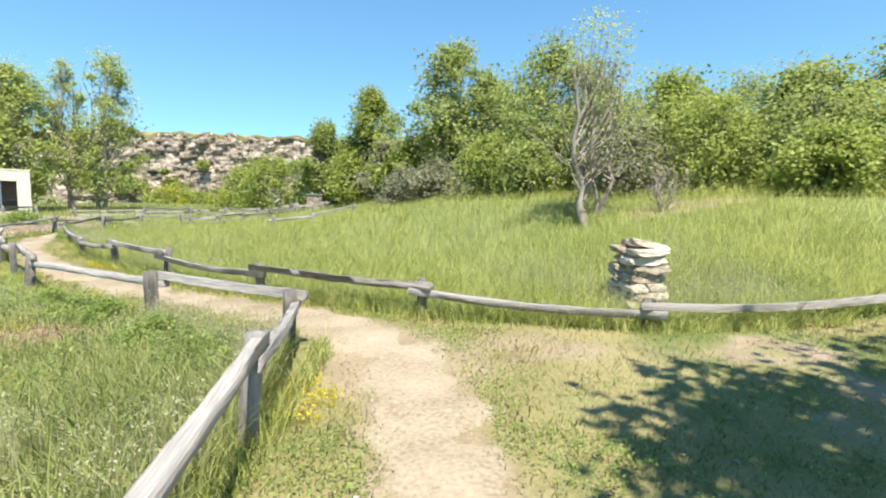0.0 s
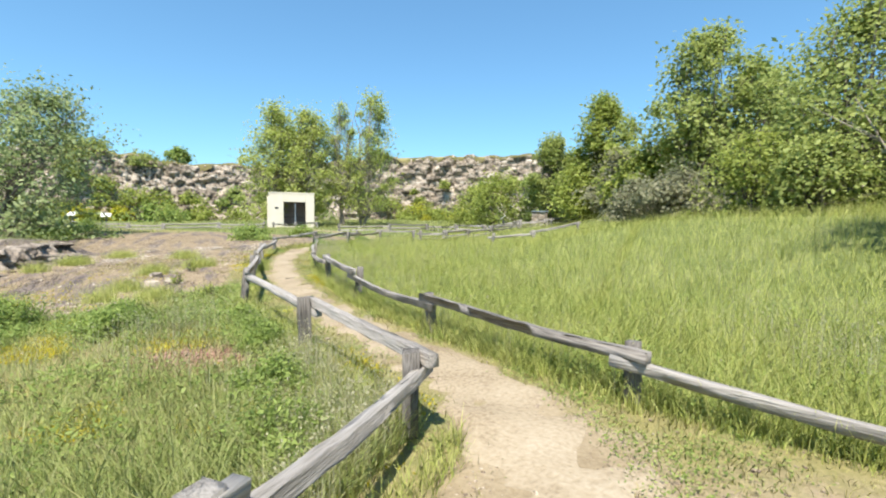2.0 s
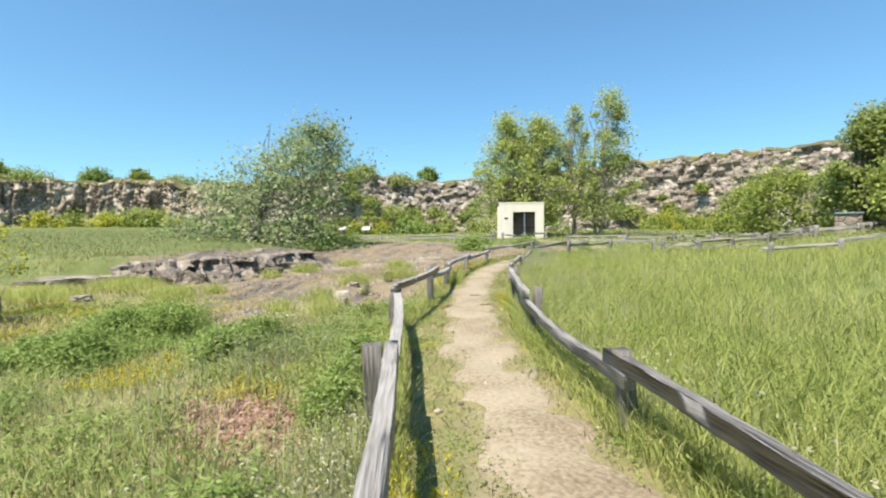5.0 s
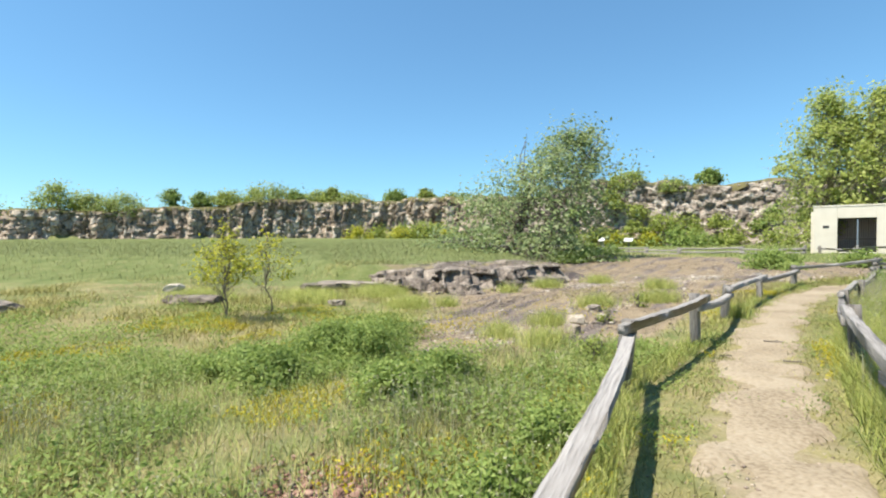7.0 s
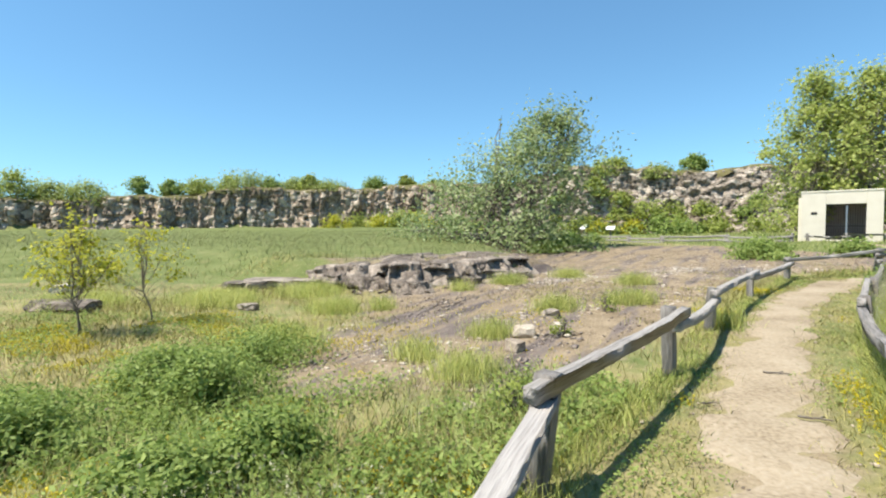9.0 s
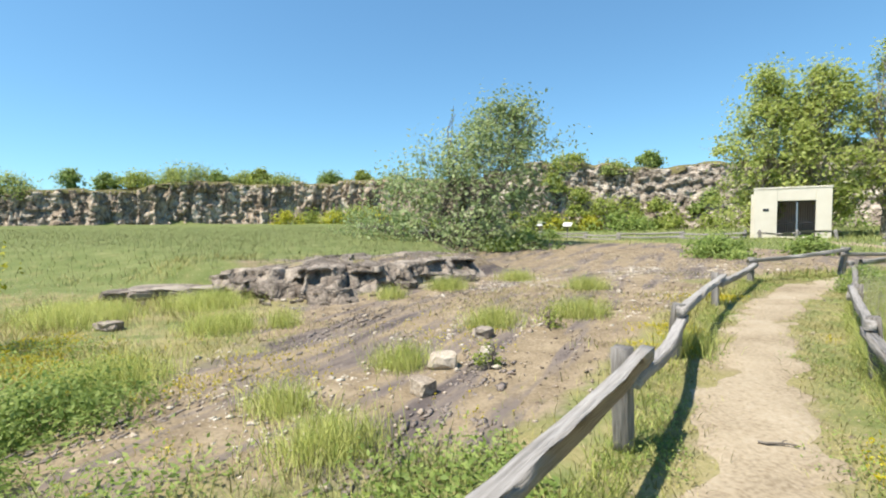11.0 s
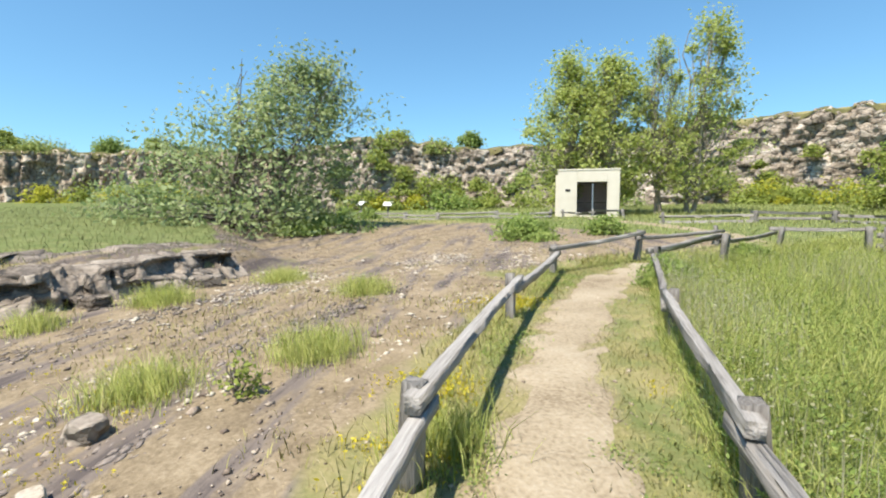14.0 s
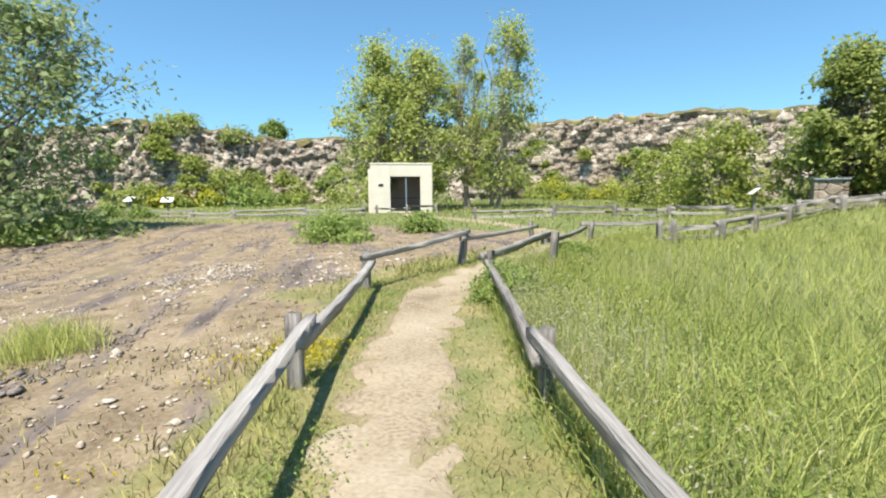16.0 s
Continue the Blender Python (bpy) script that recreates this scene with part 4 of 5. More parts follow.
def stone_pile():
    """A neat dry stack of hewn limestone blocks, with rough sides."""
    x, y = 3.45, 7.15
    g = float(ground(x, y))
    thing = new("stone_pile")
    thing.matrix_basis = Matrix.Translation((x, y, g)) @ Matrix.Rotation(radians(12), 4, "Z")
    tagged(thing, "dry-stacked pile of pale hewn limestone blocks in tall grass", "stone pile")
    r = np.random.default_rng(5)
    rowspec = [(0.11, 2), (0.12, 2), (0.13, 2), (0.13, 2), (0.15, 1), (0.14, 1), (0.15, 1), (0.12, 1)]
    z, k = -0.05, 0
    for row, (h, cnt) in enumerate(rowspec):
        wid = 0.61 - 0.008 * row
        for c in range(cnt):
            for depth in (0, 1):
                w = wid / cnt * r.uniform(0.92, 1.05)
                cx = -wid / 2 + wid * (c + 0.5) / cnt + r.normal(0, 0.03)
                me = rock_mesh("block", w * 1.08, 0.42 * r.uniform(0.9, 1.15), h * 1.15, M_STONE, 300 + k, 4)
                part("block", me, thing, m=Matrix.Translation((cx, -0.18 + 0.36 * depth + r.normal(0, 0.03), z + h / 2)) @ Matrix.Rotation(r.normal(0, 0.10), 4, "Z") @ Matrix.Rotation(r.normal(0, 0.05) , 4, "Y"))
                k += 1
        for _ in range(3):
            s = r.uniform(0.08, 0.14)
            part("wedge_stone", rock_mesh("wedge_stone", s, s, s * 0.8, M_STONE, 500 + k), thing, m=Matrix.Translation((wid / 2 + r.normal(-0.02, 0.04), r.uniform(-0.3, 0.3), z + h / 2)))
            k += 1
        z += h
    for sx, tilt, yy in ((0.62, 0.20, -0.2), (0.45, 0.10, 0.15)):
        me = rock_mesh("slab", sx, 0.26, 0.12, M_STONE, 700 + k, 2)
        part("slab", me, thing, "pale flat cap slab", Matrix.Translation((0.05, yy, z + 0.05)) @ Matrix.Rotation(tilt, 4, "Y"))
        k += 1


stone_pile()


def twig(x, y, length, turn, seed):
    """A short bent dry twig with a side shoot, lying on the path."""
    r = np.random.default_rng(seed)
    t = np.linspace(-0.5, 0.5, 6)
    pts = np.stack([t * length, 0.05 * length * np.sin(5 * t) + r.normal(0, 0.006, 6), np.full(6, 0.008)], 1)
    side = np.array([pts[3], pts[3] + (0.10 * length, 0.12 * length, 0.01), pts[3] + (0.20 * length, 0.20 * length, 0.004)])
    co, F = merge([tube(pts, np.linspace(0.011, 0.005, 6), 6), tube(side, (0.006, 0.005, 0.003), 5)])
    ob = new("twig", mesh_from("twig", co, F, M_BARK, True))
    ob.matrix_basis = Matrix.Translation((x, y, float(ground(x, y)) + 0.024)) @ Matrix.Rotation(turn, 4, "Z")
    tagged(ob, "short dry dark twig lying on the sandy path", "twig", group="twigs on the path")


for i, (x, y, length, turn) in enumerate(((-9.5, 11.82, 0.26, 1.1), (-8.32, 11.15, 0.24, 0.9), (-8.82, 10.58, 0.16, 1.4))):
    twig(x, y, length, turn, 900 + i)


# ---- trees and shrubs ----
def plant(name, label, category, x, y, height, spread, leafmat, barkmat, count, leaf, seed, clear=0.25, clumps=40, stems=1, trunk=None, lean=(0, 0), squash=1.0, group="", base=None, twigs=True, long=1.6, puff=0.16, dome=0.75):
    """A tree or shrub: tapered stems, limbs out to clumps in the crown, and many small leaves round the clumps."""
    r = np.random.default_rng(seed)
    g = float(land(x, y)) if base is None else base
    thing = new(name)
    thing.location = (x, y, g)
    tagged(thing, label, category, group)
    trunk = trunk or height * 0.018 + 0.03
    lo, hi = clear * height, height
    C = []
    while len(C) < clumps:
        f = r.uniform(0, 1)
        prof = math.sin(math.pi * min(1, (f * 0.88 + 0.12)) ** dome) ** 0.7
        a = r.uniform(0, 2 * math.pi)
        q = math.sqrt(r.uniform(0.12, 1)) * spread * max(0.15, prof) * r.uniform(0.75, 1.12)
        C.append((math.cos(a) * q + lean[0] * f, math.sin(a) * q * squash + lean[1] * f, lo + f * (hi - lo) * r.uniform(0.94, 1.0)))
    C = np.array(C)
    wood = []
    S = []
    for s in range(stems):
        a = r.uniform(0, 2 * math.pi)
        off = (0.05 if stems == 1 else 0.14 * spread) * np.array([math.cos(a), math.sin(a)])
        tip = np.array([lean[0] * 0.8 + (off[0] * 3.0 if stems > 1 else 0), lean[1] * 0.8 + (off[1] * 3.0 if stems > 1 else 0), height * r.uniform(0.82, 0.95)])
        m = 9
        t = np.linspace(0, 1, m)[:, None]
        start = np.array([off[0] * 0.6, off[1] * 0.6, -0.12])
        pts = start + (tip - start) * t
        pts[1:-1, :2] += r.normal(0, 0.035 * height ** 0.7, (m - 2, 2))
        rad = trunk / math.sqrt(stems) * (1 - 0.9 * t[:, 0]) + 0.006
        rad[0] *= 1.35
        S.append((pts, rad))
        wood.append(tube(pts, rad, 8))
    for c in C:
        pts, rad = S[int(r.integers(stems))]
        f = np.clip((c[2] / height) * r.uniform(0.45, 0.8), 0.06, 0.95)
        k = f * (len(pts) - 1)
        i = int(k)
        st = pts[i] + (pts[min(i + 1, len(pts) - 1)] - pts[i]) * (k - i)
        mid = (st + c) / 2 + np.array([0, 0, -0.06 * np.linalg.norm(c - st)]) + r.normal(0, 0.05 * np.linalg.norm(c - st), 3)
        q0 = max(0.006, rad[i] * 0.45)
        wood.append(tube([st, mid, c, c + (c - mid) * 0.25], [q0, q0 * 0.6, q0 * 0.3, 0.004], 5))
        if twigs:
            for _ in range(3):
                e = c + r.normal(0, puff * spread * 0.9, 3)
                wood.append(tube([mid * 0.4 + c * 0.6, (c + e) / 2, e], [q0 * 0.3, q0 * 0.2, 0.003], 4))
    co, F = merge(wood)
    stem = part("trunk", mesh_from("trunk", co, F, barkmat, True), thing)
    if stems > 3:
        stem["kind"] = "stuff"
    if count:
        per = r.multinomial(count, (lambda q: q / q.sum())(r.uniform(0.4, 1.6, clumps)))
        rad = puff * spread * r.uniform(0.45, 1.6, clumps)
        idx = np.repeat(np.arange(clumps), per)
        L = C[idx] + np.clip(r.normal(0, 1, (count, 3)), -1.7, 1.7) * (rad[idx][:, None] * np.array([1, 1, 0.8]))
        L[:, 2] = np.maximum(L[:, 2], 0.04)
        nv = L - np.array([lean[0] * 0.5, lean[1] * 0.5, lo + 0.38 * (hi - lo)])
        nv = nv / (np.linalg.norm(nv, axis=1, keepdims=True) + 1e-6) * 0.38 + np.array([0, 0, 0.5]) + r.normal(0, 0.42, (count, 3))
        co, F = leaves(L, leaf, r, long, nv)
        part("crown", soft_normals(mesh_from("crown", co, F, leafmat), np.repeat(nv, 4, 0)), thing)
    return thing


# shade tree behind the start of the walk
plant("tree", "leafy tree shading the start of the path", "tree", 6.1, -2.1, 9.0, 3.7, M_LEAF, M_BARK, 19000, 0.17, 90, 0.6, 46, puff=0.15)
# willow-like tree on the bench
plant("willow", "wide silvery-green willow with low spreading branches", "tree", -38.3, 14.9, 9.9, 7.2, M_WILLOW, M_BARK, 13500, 0.155, 31, 0.02, 190, 6, 0.22, (0.3, 4.2), 1.15, long=2.0, puff=0.095, dome=0.5)
# poplars by the shelter
plant("poplar", "tall fresh green poplar behind the concrete shelter", "tree", -39.6, 41.0, 13.2, 4.1, M_LEAF3, M_PALEBARK, 12000, 0.19, 41, 0.06, 130, 3, 0.24, group="poplars", puff=0.14, dome=0.7)
plant("poplar", "tall fresh green poplar behind the concrete shelter", "tree", -37.4, 43.8, 13.2, 4.0, M_LEAF3, M_PALEBARK, 10500, 0.19, 42, 0.12, 115, 2, 0.24, group="poplars", puff=0.14, dome=0.75)
plant("poplar", "slender sparse poplar with a pale trunk", "tree", -35.0, 46.6, 14.2, 2.6, M_LEAF3, M_PALEBARK, 5500, 0.14, 43, 0.25, 90, 2, 0.2, group="poplars", puff=0.13)
plant("poplar", "tall open poplar with a pale leaning trunk", "tree", -32.9, 47.9, 15.2, 3.7, M_LEAF3, M_PALEBARK, 8000, 0.18, 44, 0.12, 90, 2, 0.22, (0.9, 0.6), group="poplars", puff=0.14)

# wood on the slope
WOOD = [("tree", 1.6, 33.4, 10.2, 4.2, 0), ("tree", 6.2, 24.0, 7.6, 3.6, 0), ("tree", -5.2, 41.5, 9.2, 3.1, 1), ("tree", -10.4, 46.2, 8.3, 2.8, 0), ("tree", 5.0, 38.0, 8.0, 4.0, 0),
        ("tree", 11.2, 21.5, 5.2, 3.4, 1), ("tree", 15.0, 18.5, 4.8, 3.2, 0), ("tree", 20.0, 19.0, 5.6, 3.8, 1), ("tree", 23.5, 13.0, 5.4, 3.6, 0), ("tree", 17.0, 26.0, 6.2, 4.0, 0), ("tree", 27, 21, 6.6, 4.5, 1), ("tree", 10.5, 30, 7, 4.0, 0)]
for i, (nm, x, y, h, s, k) in enumerate(WOOD):
    plant(nm, "dense green broadleaf tree at the wood's edge" if k == 0 else "bright green young broadleaf tree at the wood's edge", "tree", x, y, h, s, (M_LEAF, M_LEAF2)[k], M_BARK,
          15000 if i < 8 else 7000, 0.17 if y > 30 else 0.125, 200 + i, 0.06, 120, 3, group="trees of the wood", puff=0.135)
SHRUBS = [(-16.4, 48.2, 5.4, 3.4, 1), (-22, 56, 4.5, 3.4, 1), (-6.9, 40.5, 4.2, 2.7, 1), (-7.0, 46.0, 5.5, 2.6, 1), (-3.5, 38.0, 4.0, 2.6, 2), (-1.6, 33.5, 3.4, 2.4, 1),
          (0.2, 25.0, 2.0, 1.9, 2), (-1.5, 27.0, 2.0, 1.8, 2), (2.7, 22.0, 2.8, 1.9, 1), (4.2, 20.5, 2.4, 1.6, 0), (7.3, 17.0, 2.6, 1.8, 2), (10.0, 17.0, 3.6, 2.4, 1), (13.0, 15.5, 3.4, 2.4, 0), (16.5, 14.5, 3.8, 2.6, 1),
          (19.0, 12.0, 3.4, 2.4, 0), (11.5, 13.2, 1.8, 1.5, 1), (14.5, 11.4, 1.8, 1.6, 1), (8.2, 20.5, 4.2, 2.4, 0), (22, 9, 3.5, 2.6, 1)]
for i, (x, y, h, s, k) in enumerate(SHRUBS):
    plant("shrub", ("dark green leafy shrub at the wood's edge", "bright green leafy shrub at the wood's edge", "grey-green twiggy shrub above the meadow")[k], "shrub", x, y, h, s, (M_LEAF, M_LEAF2, M_GREY)[k], M_BARK,
          5200, 0.17 if y > 30 else 0.10, 300 + i, 0.04, 60, 5, 0.09, group="shrubs of the wood", puff=0.17)
# bare pale-trunked trees above the stone pile
plant("birch", "half-bare pale-trunked tree with thin branches", "tree", 4.55, 13.2, 5.8, 1.8, M_LEAF3, M_PALEBARK, 1700, 0.06, 61, 0.3, 34, 3, 0.16, puff=0.2, twigs=False)
plant("birch", "slim bare pale-trunked tree", "tree", 5.1, 14.0, 4.6, 1.3, M_GREY, M_PALEBARK, 900, 0.07, 62, 0.35, 30, 2, 0.10, puff=0.22)
plant("dead_shrub", "dry broken pale shrub beside the bare tree", "shrub", 6.7, 13.0, 1.2, 0.8, M_GREY, M_PALEBARK, 0, 0.06, 63, 0.2, 26, 6, 0.08)
# bushes on the cliff tops and ledges
TOPS = [(-87, -41, 4.6, 3.2), (-90, -35, 3.0, 2.2), (-94, -27, 2.2, 3.4), (-96, -19.5, 3.8, 3.8), (-96.5, -15, 2.4, 2.6), (-99, -8.5, 3.2, 1.6), (-99, -5, 2.0, 3.0), (-99.5, 4, 1.6, 3.2), (-97, 10, 2.6, 1.4), (-95, 15, 1.8, 3), (-76.5, 34, 3.0, 2.8), (-74, 40, 3.2, 2.8), (-71, 46, 2.0, 2.4), (-69.5, 50.5, 2.2, 2.2),
        (-84, -50, 5.0, 3.4), (-80, -58, 4, 4), (-78, -66, 5, 4), (-101, -24, 3.4, 1.5), (-103, -12, 3.0, 2.4), (-52, 79.5, 1.4, 2.4), (-60, 70, 1.8, 2.2), (-86, -46, 3.0, 3.0), (-93, -31, 2.0, 2.4)]
for i, (x, y, h, s) in enumerate(TOPS):
    plant("bush", "rounded green bush on the cliff top", "bush", x, y, h * (0.75, 1.15, 0.9)[i % 3], s * (1.3, 0.85, 1.1)[i % 3], (M_LEAF, M_BUSH, M_LEAF2)[i % 3], M_BARK, 2900, 0.24, 400 + i, 0.02, 40, 4, 0.1, group="bushes on the cliff top", puff=0.2)
r5 = np.random.default_rng(77)
for i in range(46):
    k = r5.uniform(4.0, 13.6)
    j = int(k)
    a, b = np.array(CLIFF[j][:2], float), np.array(CLIFF[j + 1][:2], float)
    e = (b - a) / np.linalg.norm(b - a)
    p = a + (b - a) * (k - j) + np.array([e[1], -e[0]]) * r5.uniform(2.2, 9.0)
    if np.hypot(p[0] + 36, p[1] - 38) < 9:
        continue
    h = r5.uniform(0.8, 2.4)
    plant("bush", "low bright green bush at the cliff's foot", "bush", p[0], p[1], h, h * 1.15, (M_LEAF2, M_YOUNG, M_BUSH, M_LEAF2)[i % 4], M_BARK, 700, 0.26, 450 + i, 0.02, 18, 4, 0.05, group="bushes at the cliff's foot", puff=0.26, base=float(ground(*p)), twigs=False)
for i, (x, y, zz, h) in enumerate(((-71.5, 36.5, 7.6, 1.4), (-69.5, 39.5, 5.2, 1.5), (-66, 41.5, 3.2, 2.2), (-65, 44, 3.0, 2.2), (-63.0, 47.5, 3.6, 1.4), (-67.5, 38.0, 3.0, 1.5), (-43.0, 80, 3.5, 2.0), (-47, 75.5, 3.2, 2.2))):
    plant("bush", "bright green bush growing on a rock ledge", "bush", x, y, h, h * 1.1, M_LEAF2, M_BARK, 800, 0.25, 520 + i, 0.02, 18, 4, 0.06, group="bushes on ledges", base=zz, puff=0.26, twigs=False)
for i in range(22):
    k = r5.uniform(6.2, 14.0)
    j = int(k)
    a, b = np.array(CLIFF[j], float), np.array(CLIFF[j + 1], float)
    e = (b - a)[:2] / np.linalg.norm((b - a)[:2])
    f = r5.uniform(0.12, 0.6)
    p = (a + (b - a) * (k - j))[:2] + np.array([e[1], -e[0]]) * (1.5 - 1.9 * f)
    h = r5.uniform(0.6, 1.5)
    plant("bush", "small green bush rooted in the cliff face", "bush", p[0], p[1], h, h * 1.2, (M_LEAF2, M_BUSH)[i % 2], M_BARK, 500, 0.24, 800 + i, 0.02, 14, 4, 0.05, group="bushes on ledges", puff=0.26, base=float(ground(*p)) + f * a[2], twigs=False)
# saplings and weed clumps in the quarry
for i, (x, y, h) in enumerate(((-13.4, 2.3, 2.15), (-13.65, 2.2, 1.8), (-14.5, 2.9, 2.0))):
    plant("sapling", "thin sapling with yellow-green young leaves", "sapling", x, y, h, 0.72, M_YOUNG, M_BARK, 520, 0.055, 600 + i, 0.42, 26, 1, 0.011, group="saplings", puff=0.2)
WEEDS = [(-8.9, 4.5, 0.5, 0.6), (-9.6, 4.0, 0.42, 0.55), (-7.9, 6.2, 0.5, 0.5), (-8.4, 6.7, 0.42, 0.45), (-11.8, 5.7, 0.42, 0.8), (-11.0, 5.0, 0.4, 0.7), (-10.0, 5.7, 0.62, 0.62), (-10.6, 5.0, 0.6, 0.6), (-4.7, 6.4, 0.42, 0.34), (-5.4, 6.8, 0.4, 0.32),
         (-3.3, 5.2, 0.45, 0.4), (-2.3, 4.2, 0.5, 0.45), (-6.2, 7.35, 0.4, 0.3), (-24.5, 24.0, 0.9, 1.3), (-26.0, 25.2, 1.0, 1.2), (-24.5, 28.6, 0.9, 0.9), (-15.6, 23.6, 0.5, 0.5), (-14.8, 19.4, 0.6, 0.5), (-36.0, 18.0, 0.7, 1.6), (-34.5, 17.4, 0.5, 1.2), (-35.2, 19.8, 0.7, 1.5), (-40, 20, 0.9, 1.4), (-46.5, 25.6, 1.0, 0.9), (-48.6, 24.3, 1.0, 0.9)]
WEEDS = [(x, y, h * 0.78, s * 1.2) for x, y, h, s in WEEDS]
for i, (x, y, h, s) in enumerate(WEEDS):
    plant("weed_clump", "leafy green weed clump growing in dry grass", "weeds", x, y, h, s, M_BUSH, M_BUSH, 3200 if x > -7 else 4600 if x > -20 else 1300, 0.019 if x > -7 else 0.026 if x > -20 else 0.08, 640 + i, 0.02, 60, 9, 0.015, group="weed clumps", puff=0.16, twigs=False, long=2.4)
for i, (x, y) in enumerate(((-12.4, 10.45), (-8.95, 8.8), (-13.9, 11.9))):
    plant("bramble", "small leafy bramble shoot on the rubble", "weeds", x, y, 0.34, 0.22, M_LEAF2, M_BARK, 170, 0.036, 700 + i, 0.1, 14, 4, 0.015, group="bramble shoots", puff=0.25, twigs=False)


# ---- grass ----
def scatter(n, box, density, seed):
    """Random places in a box of the plan, kept by a density between 0 and 1, until n are found."""
    r = np.random.default_rng(seed)
    xs, ys, got = [], [], 0
    for _ in range(60):
        x, y = r.uniform(box[0], box[1], 60000), r.uniform(box[2], box[3], 60000)
        keep = r.uniform(0, 1, 60000) < density(x, y)
        xs.append(x[keep])
        ys.append(y[keep])
        got += int(keep.sum())
        if got >= n:
            break
    return np.concatenate(xs)[:n], np.concatenate(ys)[:n], r


def grass(name, label, n, box, density, h, w, lean, mat, seed, hvar=0.35):
    x, y, r = scatter(n, box, density, seed)
    hh = h(x, y) if callable(h) else np.full(len(x), h)
    hh = hh * np.clip(r.normal(1, hvar, len(x)), 0.35, 1.9)
    co, F = blades(x, y, ground(x, y) - 0.02, hh, np.full(len(x), w) * r.uniform(0.6, 1.3, len(x)), lean * r.uniform(0.3, 1.6, len(x)), r)
    nv = np.array([0, 0, 1.0]) + r.normal(0, 0.35, (len(x), 3))
    tagged(new(name, soft_normals(mesh_from(name, co, F, mat), np.repeat(nv, 5, 0))), label, "grass", kind="stuff")


def clear(x, y, d=0.05):
    return np.clip(near_path(x, y) / 0.35 - d, 0, 1)


def meadow_near(x, y):
    m = in_meadow(x, y)
    return np.where(m > -0.12, np.exp(-np.clip(m, 0, None) / 3.2), 0) * (0.55 + 0.45 * patches(x, y, 0.8))


def meadow_far(x, y):
    m = in_meadow(x, y)
    return np.where(m > 2.0, 1.0, 0.0) * (0.35 + 0.65 * patches(x, y, 1.5)) * sm(46, 30, y)


def by_pile(x, y):
    """Trampled grass in front of the stone pile."""
    return 1 - 0.9 * np.exp(-((x - 3.3) / 0.7) ** 2 - ((y - 6.4) / 0.8) ** 2)


grass("meadow_grass", "tall fresh green meadow grass beside the fence", 85000, (-16.3, 9.5, 4, 30), lambda x, y: meadow_near(x, y) * by_pile(x, y), lambda x, y: 0.22 + 0.17 * patches(x, y, 1.2, 1.0), 0.007, 0.85, M_GRASS, 1)
grass("meadow_grass", "tall green meadow grass on the slope", 84000, (-17, 22, 7, 46), meadow_far, 0.33, 0.0095, 0.65, M_GRASS, 2)


def left_grass(x, y):
    q = in_quarry(x, y)
    return np.where(q > 0.0, 1.0, 0.0) * (0.22 + 0.78 * sm(-6.5, -2.5, x)) * sm(-11, -8, x) * (1 - 0.95 * bell(x, y, -5.2, 5.75, 1.15, 0.65)) * (0.15 + 0.85 * patches(x, y, 0.9, 0.5)) * sm(-4, -1, y)


grass("rough_grass", "rough green and pale grass in the quarry", 70000, (-10.5, -1.25, -4, 9.6), left_grass, lambda x, y: 0.13 + 0.16 * patches(x, y, 1.1) + 0.09 * sm(-4, -1.5, x) * sm(6, 3, y), 0.0075, 0.7, M_ROUGH, 3)


def verge(x, y):
    d = near_path(x, y)
    q, m = in_quarry(x, y), in_meadow(x, y)
    inside = (q < 0.15) & (m < 0.1)
    return np.where(inside, sm(-0.22, 0.18, d) * (0.3 + 0.7 * patches(x, y, 0.7, 3.0)), 0) * np.where((x > -1) & (y < 6), 0.95 * sm(0.85, 0.4, patches(x, y, 1.0, 14.0)), 1.0)


grass("verge_grass", "short yellow-green grass along the path", 80000, (-19, 7, -3, 27), verge, lambda x, y: 0.032 + 0.05 * patches(x, y, 0.8), 0.006, 0.9, M_VERGE, 4)


def fence_foot(x, y):
    q, m = np.abs(in_quarry(x, y)), np.abs(in_meadow(x, y))
    return np.where((np.minimum(q, m) < 0.28) & (near_path(x, y) > 0.12), 0.35 + 0.65 * patches(x, y, 0.5, 5.0), 0) * (1 - 0.5 * sm(-8, -11, x) * (in_quarry(x, y) > -0.5))


grass("fence_grass", "taller green grass left uncut under the fences", 32000, (-18, 6, -3, 24), fence_foot, lambda x, y: (0.14 + 0.16 * patches(x, y, 0.7, 6.0)) * (1 - 0.6 * sm(-7.5, -10.5, x)), 0.007, 0.7, M_GRASS, 5)


def dry_zone(x, y):
    q = in_quarry(x, y)
    return np.where(q > 0.1, 1.0, 0.0) * sm(-24, -18, x) * (1 - 0.5 * rubble_zone(x, y)) * (1 - bell(x, y, -5.2, 5.75, 1.1, 0.6)) * (0.15 + 0.85 * patches(x, y, 1.0, 7.0))


grass("dry_grass", "thin dry straw-coloured grass on the quarry floor", 46000, (-24, -1.3, -4, 24), dry_zone, lambda x, y: 0.12 - 0.07 * rubble_zone(x, y) - 0.04 * sm(-7, -10, x), 0.007, 0.8, M_DRY, 6)
grass("quarry_grass", "patchy yellow-green grass on the quarry floor", 42000, (-26, -5, -6, 24), lambda x, y: dry_zone(x, y) * sm(0.42, 0.66, patches(x, y, 1.5, 4.0)), lambda x, y: 0.15 - 0.08 * rubble_zone(x, y), 0.010, 0.6, M_VERGE, 7)


